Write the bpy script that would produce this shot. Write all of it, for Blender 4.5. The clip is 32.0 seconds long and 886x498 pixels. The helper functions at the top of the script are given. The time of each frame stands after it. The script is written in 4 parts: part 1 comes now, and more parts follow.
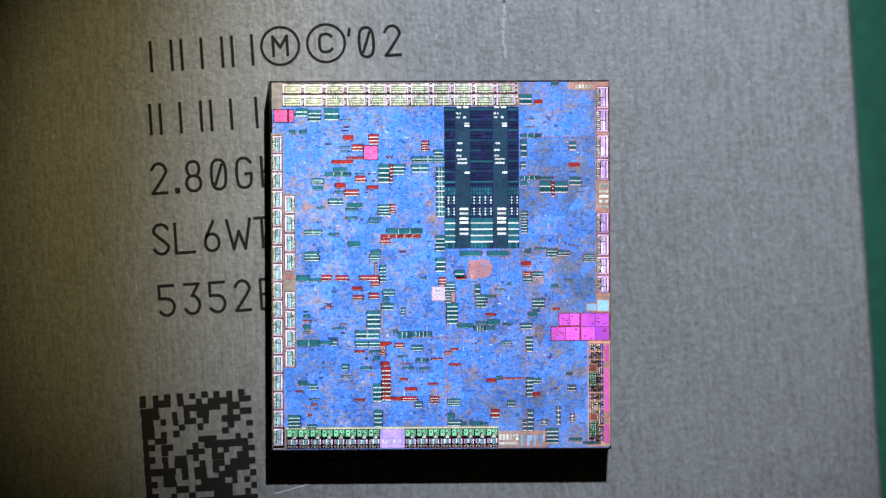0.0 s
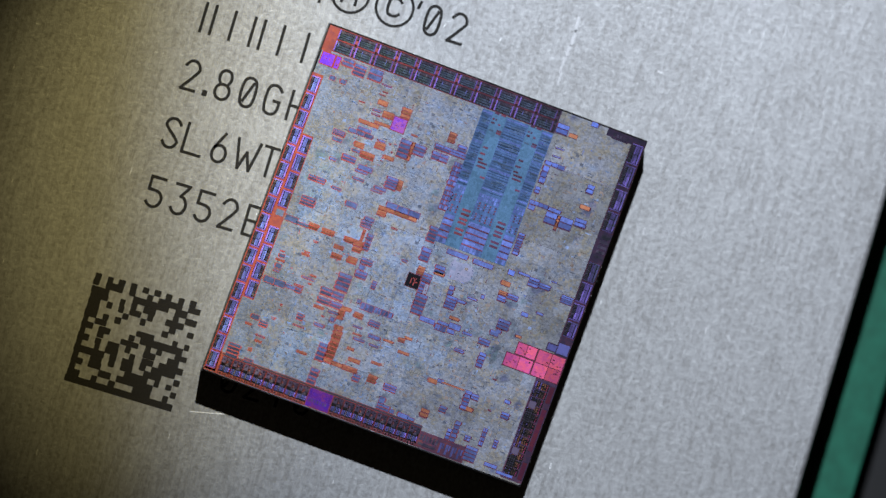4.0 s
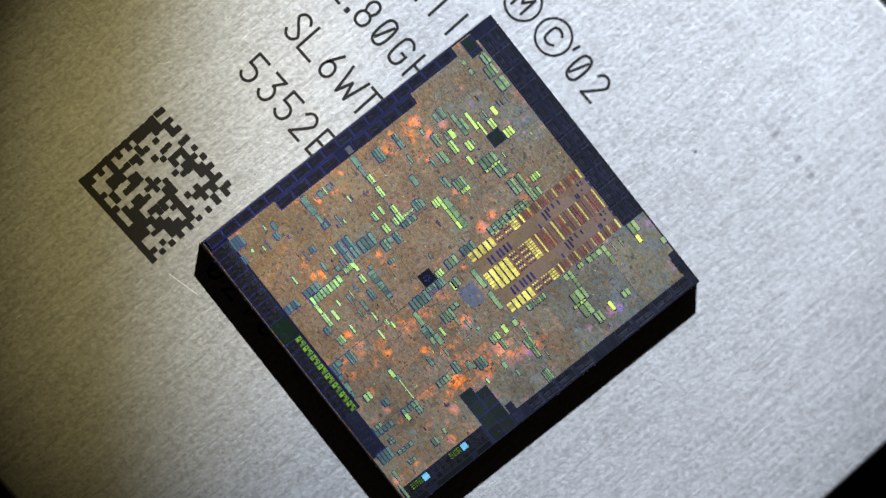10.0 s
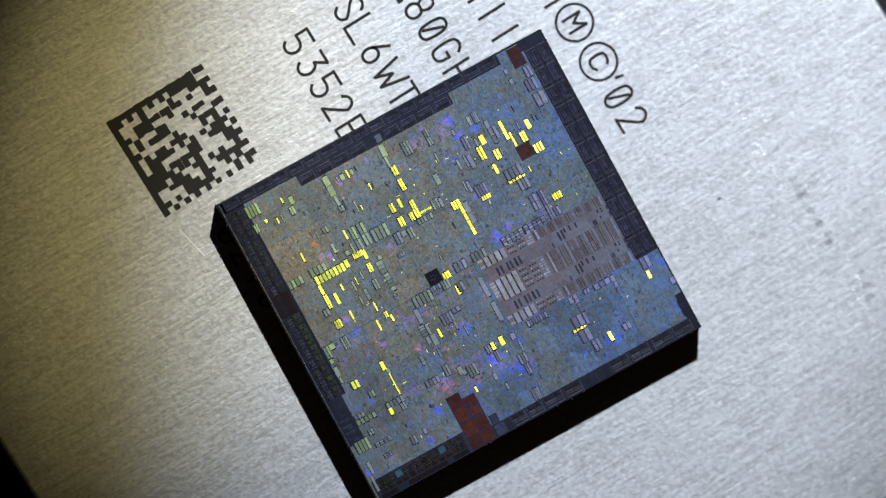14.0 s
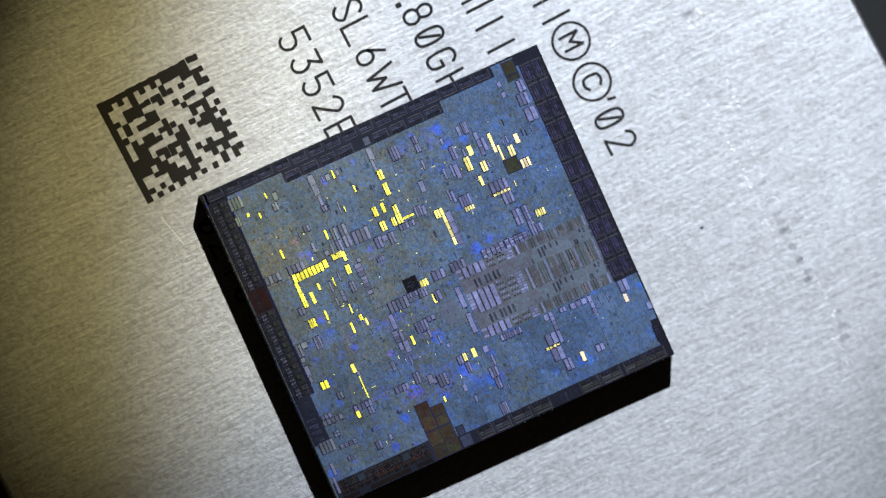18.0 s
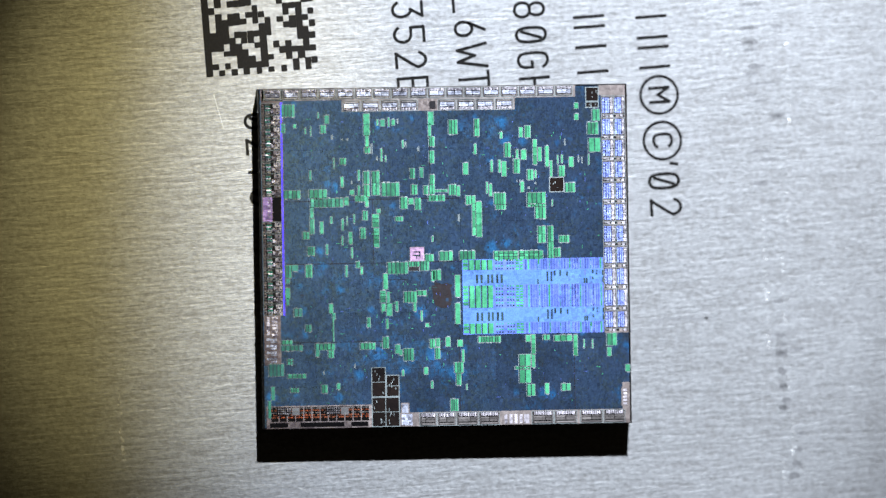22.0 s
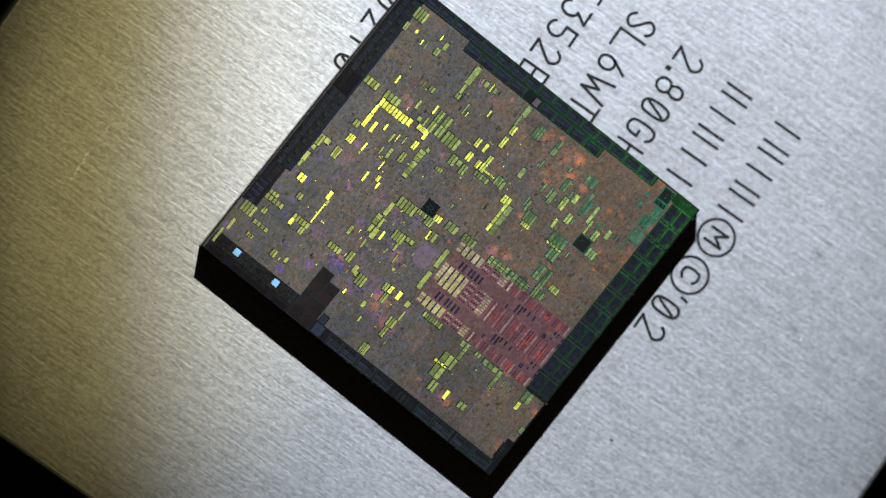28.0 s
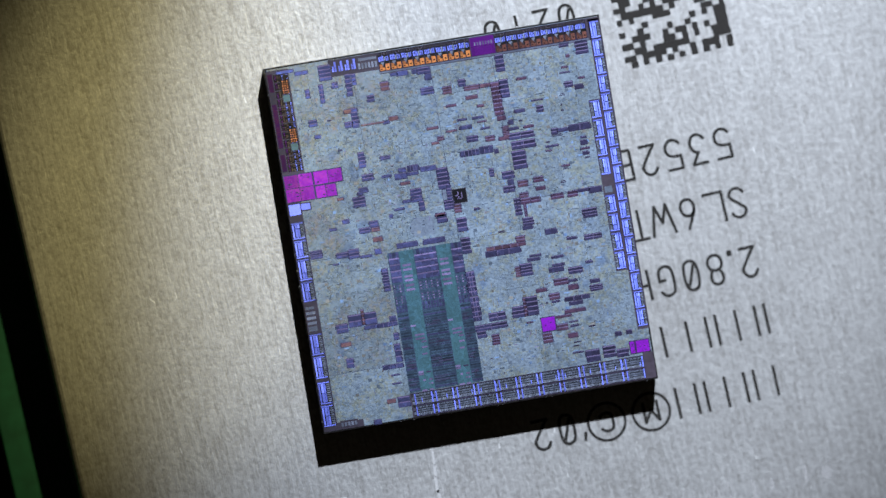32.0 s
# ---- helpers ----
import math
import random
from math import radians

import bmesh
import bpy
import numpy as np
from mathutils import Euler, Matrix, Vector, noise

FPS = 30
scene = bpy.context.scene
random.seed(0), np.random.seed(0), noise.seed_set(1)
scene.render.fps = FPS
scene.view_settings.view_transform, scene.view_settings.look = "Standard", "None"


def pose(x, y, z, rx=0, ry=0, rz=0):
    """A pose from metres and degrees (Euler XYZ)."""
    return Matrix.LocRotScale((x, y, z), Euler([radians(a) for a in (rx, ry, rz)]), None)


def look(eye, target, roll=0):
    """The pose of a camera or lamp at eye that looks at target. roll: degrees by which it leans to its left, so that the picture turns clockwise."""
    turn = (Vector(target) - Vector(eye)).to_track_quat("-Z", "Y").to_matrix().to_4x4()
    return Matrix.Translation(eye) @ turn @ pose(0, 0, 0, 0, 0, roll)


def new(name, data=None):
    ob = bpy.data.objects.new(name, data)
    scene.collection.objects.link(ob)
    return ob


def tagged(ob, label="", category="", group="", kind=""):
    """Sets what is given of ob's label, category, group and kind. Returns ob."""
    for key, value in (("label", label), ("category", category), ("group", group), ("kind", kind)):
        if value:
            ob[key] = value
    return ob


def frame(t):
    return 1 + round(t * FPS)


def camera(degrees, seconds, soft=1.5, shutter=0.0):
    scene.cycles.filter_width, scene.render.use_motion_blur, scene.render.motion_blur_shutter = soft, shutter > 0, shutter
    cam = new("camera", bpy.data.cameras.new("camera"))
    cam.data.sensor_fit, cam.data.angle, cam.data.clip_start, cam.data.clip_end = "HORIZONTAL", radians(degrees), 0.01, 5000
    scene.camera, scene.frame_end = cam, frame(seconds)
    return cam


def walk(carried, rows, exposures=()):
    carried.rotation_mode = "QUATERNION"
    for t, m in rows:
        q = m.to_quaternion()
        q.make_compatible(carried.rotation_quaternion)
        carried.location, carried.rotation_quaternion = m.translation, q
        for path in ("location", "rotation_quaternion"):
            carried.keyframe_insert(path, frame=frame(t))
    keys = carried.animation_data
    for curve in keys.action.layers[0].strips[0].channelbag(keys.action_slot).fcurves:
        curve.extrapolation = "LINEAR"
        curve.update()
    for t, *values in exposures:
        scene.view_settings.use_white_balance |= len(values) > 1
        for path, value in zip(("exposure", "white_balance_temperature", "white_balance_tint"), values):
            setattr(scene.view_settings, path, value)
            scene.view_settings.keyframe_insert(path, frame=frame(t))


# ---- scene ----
# A bare processor die lying on the metal lid of a processor package, turned by
# degrees under a fixed macro camera and a fixed lamp. Plans are in millimetres.
MM = 0.001
PCB_H, LID_H, DIE_H = 1.3, 2.2, 0.8
TOP = PCB_H + LID_H                      # height of the lid's upper face, mm
DIE_W, DIE_L = 10.84, 11.79
DIE_AT = (0.272, -0.30, -3.6)           # the die on the lid: x, y, turn

# ---------------- camera ----------------
cam = camera(6.0, 32.0, soft=1.4)
CAM_POSE = Matrix(((0.99647, 0.00000, -0.08400, -22.699 * MM),
                   (0.00019, 1.00000, 0.00231, 0.624 * MM),
                   (0.08400, -0.00232, 0.99646, (269.270 + TOP) * MM),
                   (0, 0, 0, 1)))
# The focal plane runs through the die's face; the far side of the lid lies behind it.
cam.data.dof.use_dof = True
cam.data.dof.focus_distance = 269.43 * MM
cam.data.dof.aperture_fstop = 24.0
EXPOSURES = [(0, -0.53), (1.0, -0.60), (2.0, 0.22), (3.0, 0.0), (3.5, 0.1), (6.0, 0.45), (8, 0.42), (10, 0.29), (12, 0.25), (14, 0.2), (18, 0.2), (20, 0.25), (21, 0.15), (23, -0.15), (24, -0.33), (25, -0.03), (28, 0.15), (29, 0.2), (30, 0.32), (31, 0.45), (32, 0.55)]
walk(cam, [(0, CAM_POSE), (32, CAM_POSE)], EXPOSURES)

# ---------------- light ----------------
LAMP_DIR = Vector((0.085, 0.785, 0.61)).normalized()
world = bpy.data.worlds.new("dark_room")
scene.world = world
world.use_nodes = True
bg = world.node_tree.nodes["Background"]
bg.inputs["Color"].default_value = (1.0, 0.8, 0.55, 1)
bg.inputs["Strength"].default_value = 0.003

LAMP_AT = LAMP_DIR * 150 * MM + Vector((0, 0, TOP * MM))


def beam(energy, colour, degrees, blend, aim_x, aim_y):
    """One spot beam from the lamp's place: its cool core, then an added warm fill."""
    data = bpy.data.lights.new("lamp_and_fill_light", "SPOT")
    data.energy = energy
    data.color = colour
    data.shadow_soft_size = 1.2 * MM
    data.spot_size = radians(degrees)
    data.spot_blend = blend
    lamp = new("lamp_and_fill_light", data)
    lamp.matrix_world = look(LAMP_AT, (aim_x * MM, aim_y * MM, TOP * MM))


beam(2.17, (0.89, 0.965, 1.10), 12.5, 0.80, 5.0, 3.7)
# added fill: a narrower warm beam that tints and brightens the view's left
beam(0.78, (1.0, 0.83, 0.36), 6.16, 1.0, -8.4, 2.5)


# ---------------- node helpers ----------------
class Nodes:
    """Short calls to build a node material."""

    def __init__(self, name):
        self.mat = bpy.data.materials.new(name)
        self.mat.use_nodes = True
        self.tree = self.mat.node_tree
        self.tree.nodes.clear()

    def add(self, kind, **sets):
        node = self.tree.nodes.new(kind)
        for key, value in sets.items():
            if key == "op":
                node.operation = value
            elif key == "dims":
                node.noise_dimensions = value
            elif key == "feature":
                node.feature = value
            elif key == "distance":
                node.distance = value
            elif key == "spread":
                node.distribution = value
        return node

    def link(self, a, b):
        self.tree.links.new(a, b)

    def put(self, node, **values):
        for key, value in values.items():
            socket = node.inputs[key.replace("_", " ")]
            if isinstance(value, bpy.types.NodeSocket):
                self.link(value, socket)
            else:
                socket.default_value = value
        return node

    def math(self, op, a, b=0.0, c=None):
        node = self.add("ShaderNodeMath", op=op)
        for n, value in enumerate((a, b, c)):
            if value is None:
                continue
            if isinstance(value, bpy.types.NodeSocket):
                self.link(value, node.inputs[n])
            else:
                node.inputs[n].default_value = value
        return node.outputs[0]

    def vec(self, op, a, b):
        node = self.add("ShaderNodeVectorMath", op=op)
        for n, value in enumerate((a, b)):
            if isinstance(value, bpy.types.NodeSocket):
                self.link(value, node.inputs[n])
            else:
                node.inputs[n].default_value = value
        return node.outputs[0]

    def coords(self, scale=(1, 1, 1)):
        co = self.add("ShaderNodeTexCoord")
        mp = self.add("ShaderNodeMapping")
        self.link(co.outputs["Object"], mp.inputs["Vector"])
        mp.inputs["Scale"].default_value = scale
        return mp.outputs[0]

    def noise(self, vector, scale, detail=3.0, rough=0.55):
        node = self.add("ShaderNodeTexNoise")
        self.link(vector, node.inputs["Vector"])
        node.inputs["Scale"].default_value = scale
        node.inputs["Detail"].default_value = detail
        node.inputs["Roughness"].default_value = rough
        return node

    def ramp(self, fac, stops):
        node = self.add("ShaderNodeValToRGB")
        el = node.color_ramp.elements
        while len(el) < len(stops):
            el.new(0.5)
        for e, (at, colour) in zip(el, stops):
            e.position, e.color = at, (*colour, 1) if len(colour) == 3 else colour
        self.link(fac, node.inputs[0])
        return node.outputs["Color"]

    def bump(self, height, strength, distance):
        node = self.add("ShaderNodeBump")
        self.link(height, node.inputs["Height"])
        node.inputs["Strength"].default_value = strength
        node.inputs["Distance"].default_value = distance
        return node.outputs["Normal"]

    def out(self, shader):
        o = self.add("ShaderNodeOutputMaterial")
        self.link(shader, o.inputs["Surface"])
        return self.mat


# ---------------- the die's interference colours ----------------
# Fine periodic wiring splits the light: each class of circuit throws another colour
# into each direction. A class is a fan of narrow glossy lobes round the normal; the
# table gives the colour thrown at each turn of the lobe about the die's upright axis.
HALF = (LAMP_DIR + Vector((-0.084, 0.002, 1.0)).normalized()).normalized()
TILT = math.acos(HALF.z)
AZIMUTH = math.degrees(math.atan2(HALF.y, HALF.x))
STEP = 7.0
ALPHA = 0.060
NARROW = 0.40
GAIN = 0.0095


def table_colour(table, turn):
    """The colour of a table at a lobe's turn, made linear."""
    return [c ** 2.2 for c in table[min(max(round(turn / STEP), 0), len(table) - 1)]]


def grating(name, table, spots=None, grains=None, base=(0.006, 0.006, 0.007), wobble=0.05, fine=0.03, random_turn=0.0, gain=1.0, spot_from=0.85):
    """A circuit surface whose colour depends on how it is turned to the light."""
    m = Nodes(name)
    co = m.coords((1000, 1000, 1000))
    cells = m.add("ShaderNodeTexVoronoi", feature="F1", distance="CHEBYCHEV")
    m.put(cells, Vector=co, Scale=1.3, Randomness=1.0)
    small = m.add("ShaderNodeTexVoronoi", feature="F1", distance="CHEBYCHEV")
    m.put(small, Vector=co, Scale=9.0, Randomness=1.0)
    n1 = m.noise(co, 1.6, 5.0, 0.62)
    n2 = m.noise(co, 20.0, 3.0, 0.6)
    parts = ((n1.outputs["Color"], wobble * 1.6), (n2.outputs["Color"], fine), (cells.outputs["Color"], wobble * 0.5), (small.outputs["Color"], fine * 0.7))
    shift = None
    for colour, size in parts:
        v = m.vec("MULTIPLY", m.vec("SUBTRACT", colour, (0.5, 0.5, 0.5)), (size, size, 0))
        shift = v if shift is None else m.vec("ADD", shift, v)
    if random_turn:
        info = m.add("ShaderNodeObjectInfo")
        rnd = m.math("SUBTRACT", info.outputs["Random"], 0.5)
        side = m.add("ShaderNodeCombineXYZ")
        m.link(m.math("MULTIPLY", rnd, random_turn), side.inputs[0])
        m.link(m.math("MULTIPLY", rnd, random_turn * 0.7), side.inputs[1])
        shift = m.vec("ADD", shift, side.outputs[0])
    grain = m.math("ADD", m.math("MULTIPLY", n2.outputs["Fac"], 1.05), 0.24)
    if spots:
        grain = m.math("ADD", m.math("MULTIPLY", n2.outputs["Fac"], 1.6), -0.03)
    region = m.add("ShaderNodeSeparateXYZ")
    m.link(cells.outputs["Color"], region.inputs[0])
    grain = m.math("ADD", grain, m.math("MULTIPLY", region.outputs[1], 0.30))
    patch = m.add("ShaderNodeSeparateXYZ")
    m.link(small.outputs["Color"], patch.inputs[0])
    grain = m.math("ADD", grain, m.math("MULTIPLY", patch.outputs[0], 0.35))
    if not spots:
        geo = m.add("ShaderNodeNewGeometry")
        grain = m.math("MULTIPLY", grain, m.math("ADD", m.math("MULTIPLY", geo.outputs["Random Per Island"], 0.75), 0.60))
    mask = None
    if spots:
        n3 = m.noise(co, 2.3, 4.0, 0.65)
        n4 = m.noise(co, 0.45, 1.0)
        maze = m.add("ShaderNodeTexVoronoi", feature="F1", distance="MANHATTAN")
        m.put(maze, Vector=m.coords((1400, 2600, 1000)), Scale=9.0, Randomness=1.0)
        split = m.add("ShaderNodeSeparateXYZ")
        m.link(maze.outputs["Color"], split.inputs[0])
        lump = m.math("ADD", m.math("MULTIPLY", n3.outputs["Fac"], 0.9), m.math("MULTIPLY", n4.outputs["Fac"], 0.5))
        lump = m.math("ADD", lump, m.math("MULTIPLY", split.outputs[0], 0.12))
        mask = m.math("MULTIPLY", m.math("SUBTRACT", lump, spot_from), 3.5)
        dots = m.add("ShaderNodeTexVoronoi", feature="F1", distance="EUCLIDEAN")
        m.put(dots, Vector=m.vec("ADD", co, m.vec("MULTIPLY", n3.outputs["Color"], (0.4, 0.4, 0))), Scale=1.5, Randomness=1.0)
        dots.voronoi_dimensions = "2D"
        pick = m.add("ShaderNodeSeparateXYZ")
        m.link(dots.outputs["Color"], pick.inputs[0])
        size = m.math("ADD", m.math("MULTIPLY", m.math("SUBTRACT", pick.outputs[0], 0.52), 0.62), m.math("MULTIPLY", m.math("SUBTRACT", n4.outputs["Fac"], 0.5), 1.1))
        disc = m.math("MULTIPLY", m.math("SUBTRACT", size, dots.outputs["Distance"]), 4.5)
        mask = m.math("MAXIMUM", mask, m.math("MINIMUM", disc, 1.0))
        grain = m.math("MULTIPLY", grain, m.math("ADD", m.math("MULTIPLY", split.outputs[1], 0.45), 0.78))
        clamp = m.add("ShaderNodeClamp")
        m.link(mask, clamp.inputs[0])
        mask = clamp.outputs[0]
        sand = m.add("ShaderNodeTexVoronoi", feature="F1", distance="CHEBYCHEV")
        m.put(sand, Vector=m.vec("ADD", co, m.vec("MULTIPLY", n3.outputs["Color"], (0.25, 0.25, 0))), Scale=14.0, Randomness=1.0)
        sand_pick = m.add("ShaderNodeSeparateXYZ")
        m.link(sand.outputs["Color"], sand_pick.inputs[0])
        where = m.math("ADD", m.math("MULTIPLY", n1.outputs["Fac"], 1.5), m.math("MULTIPLY", sand_pick.outputs[2], 0.5))
        soft = m.add("ShaderNodeClamp")
        m.link(m.math("MULTIPLY", m.math("SUBTRACT", where, 1.03), 5.0), soft.inputs[0])
        sprinkle = soft.outputs[0]
    total = None
    turn = -7.0
    while turn < 183:
        k = GAIN * gain
        az = radians(AZIMUTH + turn)
        aim = (math.sin(TILT) * math.cos(az), math.sin(TILT) * math.sin(az), math.cos(TILT))
        across = (-math.sin(az), math.cos(az), 0.0)
        gl = m.add("ShaderNodeBsdfAnisotropic", spread="BECKMANN")
        m.put(gl, Roughness=math.sqrt(ALPHA), Anisotropy=NARROW)
        for value, kind, socket in ((m.vec("ADD", shift, aim), "NORMAL", "Normal"), (across, "VECTOR", "Tangent")):
            tr = m.add("ShaderNodeVectorTransform")
            tr.vector_type, tr.convert_from, tr.convert_to = kind, "OBJECT", "WORLD"
            if isinstance(value, bpy.types.NodeSocket):
                m.link(value, tr.inputs[0])
            else:
                tr.inputs[0].default_value = value
            m.link(tr.outputs[0], gl.inputs[socket])
        tint = m.add("ShaderNodeVectorMath", op="SCALE")
        tint.inputs[0].default_value = [c * k for c in table_colour(table, turn)]
        if spots:
            mix = m.add("ShaderNodeMix")
            mix.data_type = "VECTOR"
            m.link(mask, mix.inputs[0])
            dust = m.add("ShaderNodeMix")
            dust.data_type = "VECTOR"
            m.link(sprinkle, dust.inputs[0])
            dust.inputs[4].default_value = [c * k for c in table_colour(table, turn)]
            dust.inputs[5].default_value = [c * k for c in table_colour(grains, turn)]
            m.link(dust.outputs[1], mix.inputs[4])
            mix.inputs[5].default_value = [c * k for c in table_colour(spots, turn)]
            m.link(mix.outputs[1], tint.inputs[0])
        m.link(grain, tint.inputs["Scale"])
        m.link(tint.outputs[0], gl.inputs["Color"])
        if total is None:
            total = gl.outputs[0]
        else:
            s = m.add("ShaderNodeAddShader")
            m.link(total, s.inputs[0])
            m.link(gl.outputs[0], s.inputs[1])
            total = s.outputs[0]
        turn += STEP
    d = m.add("ShaderNodeBsdfDiffuse")
    d.inputs["Color"].default_value = (*base, 1)
    s = m.add("ShaderNodeAddShader")
    m.link(total, s.inputs[0])
    m.link(d.outputs[0], s.inputs[1])
    return m.out(s.outputs[0])


# the colour thrown, as the eye sees it, for every 7 degrees of clockwise turn
LOGIC = [(.31, .52, .9), (.31, .39, .51), (.35, .39, .46), (.34, .345, .37), (.275, .28, .285), (.285, .285, .29), (.345, .305, .27), (.34, .28, .22), (.295, .29, .255), (.23, .265, .288), (.2, .26, .36), (.2, .25, .32), (.185, .245, .3), (.16, .215, .29), (.16, .21, .28), (.16, .18, .23), (.18, .19, .23), (.2, .21, .24), (.235, .23, .215), (.265, .225, .185), (.295, .235, .17), (.29, .25, .24), (.255, .255, .27), (.265, .265, .295), (.275, .315, .35), (.3, .34, .385)]
SPOTS = [(.58, .5, .52), (.39, .42, .47), (.33, .4, .41), (.23, .24, .29), (.23, .24, .31), (.38, .31, .27), (.78, .39, .15), (.73, .39, .15), (.47, .35, .34), (.19, .25, .52), (.17, .27, .5), (.19, .33, .52), (.18, .33, .46), (.15, .32, .46), (.14, .29, .44), (.14, .26, .42), (.15, .23, .42), (.17, .2, .43), (.3, .24, .29), (.5, .3, .16), (.66, .34, .13), (.62, .4, .2), (.28, .26, .27), (.24, .26, .3), (.24, .28, .34), (.25, .3, .37)]
ARRAYS = [(.14, .18, .3), (.15, .2, .3), (.18, .26, .35), (.21, .28, .39), (.21, .27, .41), (.28, .3, .29), (.42, .31, .2), (.39, .25, .19), (.33, .27, .24), (.27, .25, .27), (.25, .28, .29), (.27, .3, .34), (.25, .29, .36), (.46, .57, .98), (.3, .29, .42), (.23, .18, .21), (.24, .21, .23), (.26, .23, .25), (.34, .23, .24), (.33, .2, .2), (.28, .18, .17), (.17, .21, .18), (.19, .25, .34), (.18, .24, .31), (.16, .21, .26), (.14, .18, .24)]
STRIPES = [(.16, .38, .42), (.11, .16, .19), (.19, .22, .27), (.24, .27, .41), (.24, .31, .56), (.34, .4, .5), (.22, .3, .3), (.22, .3, .28), (.4, .46, .27), (.28, .28, .34), (.33, .34, .46), (.32, .37, .45), (.17, .3, .3), (.3, .64, .45), (.11, .17, .2), (.11, .16, .2), (.22, .3, .33), (.28, .31, .31), (.46, .47, .22), (.12, .22, .2), (.1, .21, .22), (.1, .18, .22), (.2, .26, .52), (.22, .26, .48), (.16, .17, .26), (.11, .1, .16)]
REDS = [(.55, .17, .17), (.34, .13, .13), (.33, .2, .17), (.41, .26, .19), (.43, .28, .21), (.27, .33, .29), (.15, .44, .35), (.45, .55, .3), (.5, .58, .26), (.86, .8, .2), (.64, .58, .5), (.3, .2, .42), (.17, .3, .3), (.31, .65, .46), (.12, .18, .2), (.13, .18, .21), (.3, .33, .27), (.61, .6, .22), (.8, .78, .28), (.12, .24, .2), (.12, .23, .25), (.13, .22, .28), (.45, .37, .19), (.46, .36, .18), (.23, .17, .2), (.15, .11, .17)]
LINES = [(.86, .92, .9), (.81, .48, .41), (.67, .28, .21), (.17, .13, .18), (.13, .13, .24), (.14, .15, .32), (.2, .2, .64), (.12, .13, .28), (.12, .12, .19), (.12, .12, .15), (.15, .16, .19), (.19, .21, .24), (.2, .25, .26), (.2, .27, .27), (.24, .32, .34), (.26, .34, .38), (.14, .16, .17), (.12, .13, .14), (.08, .09, .09), (.08, .22, .15), (.15, .74, .47), (.12, .29, .36), (.13, .15, .24), (.14, .14, .22), (.27, .24, .34), (.3, .28, .38)]
PINK = [(1, .42, .66), (.4, .22, .98), (.29, .14, .8), (.52, .22, .32), (.52, .21, .05), (.16, .26, .06), (.06, .24, .07), (.07, .14, .1), (.09, .07, .09), (.19, .075, .045), (.13, .19, .14), (.04, .09, .11), (.05, .05, .06), (.15, .12, .1), (.06, .05, .06), (.05, .05, .06), (.08, .07, .06), (.16, .11, .08), (.07, .06, .06), (.08, .08, .06), (.06, .13, .06), (.08, .25, .06), (.4, .26, .05), (.36, .19, .08), (.3, .06, .4), (.36, .07, .5)]
PADS = [(.9, .9, .84), (.52, .47, .43), (.26, .23, .26), (.17, .15, .2), (.08, .09, .1), (.075, .085, .1), (.1, .11, .15), (.09, .1, .13), (.08, .09, .11), (.1, .11, .14), (.1, .1, .14), (.16, .16, .22), (.3, .28, .31), (.92, .89, .92), (.34, .33, .34), (.1, .1, .1), (.09, .1, .1), (.09, .09, .09), (.08, .09, .09), (.085, .1, .1), (.12, .24, .12), (.1, .14, .13), (.12, .13, .16), (.19, .2, .24), (.26, .28, .33), (.31, .33, .38)]
TRIM = [(.58, .54, .52), (.8, .49, .37), (.55, .27, .2), (.15, .13, .2), (.05, .06, .07), (.05, .05, .08), (.08, .08, .2), (.07, .08, .14), (.09, .1, .13), (.1, .11, .14), (.08, .08, .11), (.1, .09, .1), (.24, .2, .21), (.6, .56, .54), (.2, .13, .13), (.12, .09, .1), (.1, .09, .14), (.08, .07, .11), (.06, .06, .06), (.02, .03, .02), (.11, .36, .11), (.08, .22, .14), (.08, .09, .12), (.1, .1, .13), (.16, .15, .18), (.2, .18, .21)]
CELLS = [(.59, .77, .83), (.46, .57, .81), (.31, .33, .55), (.22, .22, .36), (.1, .115, .135), (.09, .1, .125), (.08, .08, .14), (.08, .08, .13), (.11, .12, .16), (.14, .15, .2), (.17, .17, .22), (.16, .15, .19), (.21, .2, .23), (.8, .82, .89), (.34, .34, .42), (.11, .11, .15), (.12, .12, .17), (.12, .14, .18), (.11, .12, .15), (.1, .12, .14), (.11, .18, .16), (.1, .14, .14), (.09, .1, .13), (.11, .12, .18), (.31, .34, .64), (.36, .41, .74)]
GREENS = [(.5, .82, .62), (.45, .45, .48), (.25, .2, .26), (.12, .11, .15), (.12, .13, .14), (.11, .14, .12), (.4, .56, .14), (.29, .4, .13), (.1, .12, .09), (.13, .13, .13), (.16, .16, .18), (.19, .19, .21), (.22, .2, .22), (.62, .6, .6), (.22, .2, .2), (.17, .16, .16), (.12, .12, .13), (.1, .1, .11), (.09, .09, .09), (.08, .11, .1), (.09, .15, .11), (.08, .11, .1), (.16, .13, .15), (.21, .15, .19), (.44, .27, .15), (.52, .34, .2)]
GREENS_DIM = [(.5, .82, .62), (.45, .45, .48), (.25, .2, .26), (.12, .11, .15), (.11, .11, .14), (.1, .11, .12), (.1, .11, .12), (.1, .11, .12), (.1, .11, .12), (.14, .14, .15), (.17, .17, .18), (.19, .19, .21), (.22, .2, .22), (.62, .6, .6), (.22, .2, .2), (.17, .16, .16), (.12, .12, .13), (.1, .1, .11), (.09, .09, .09), (.08, .11, .1), (.09, .15, .11), (.08, .11, .1), (.1, .1, .12), (.11, .08, .14), (.22, .13, .11), (.26, .17, .15)]
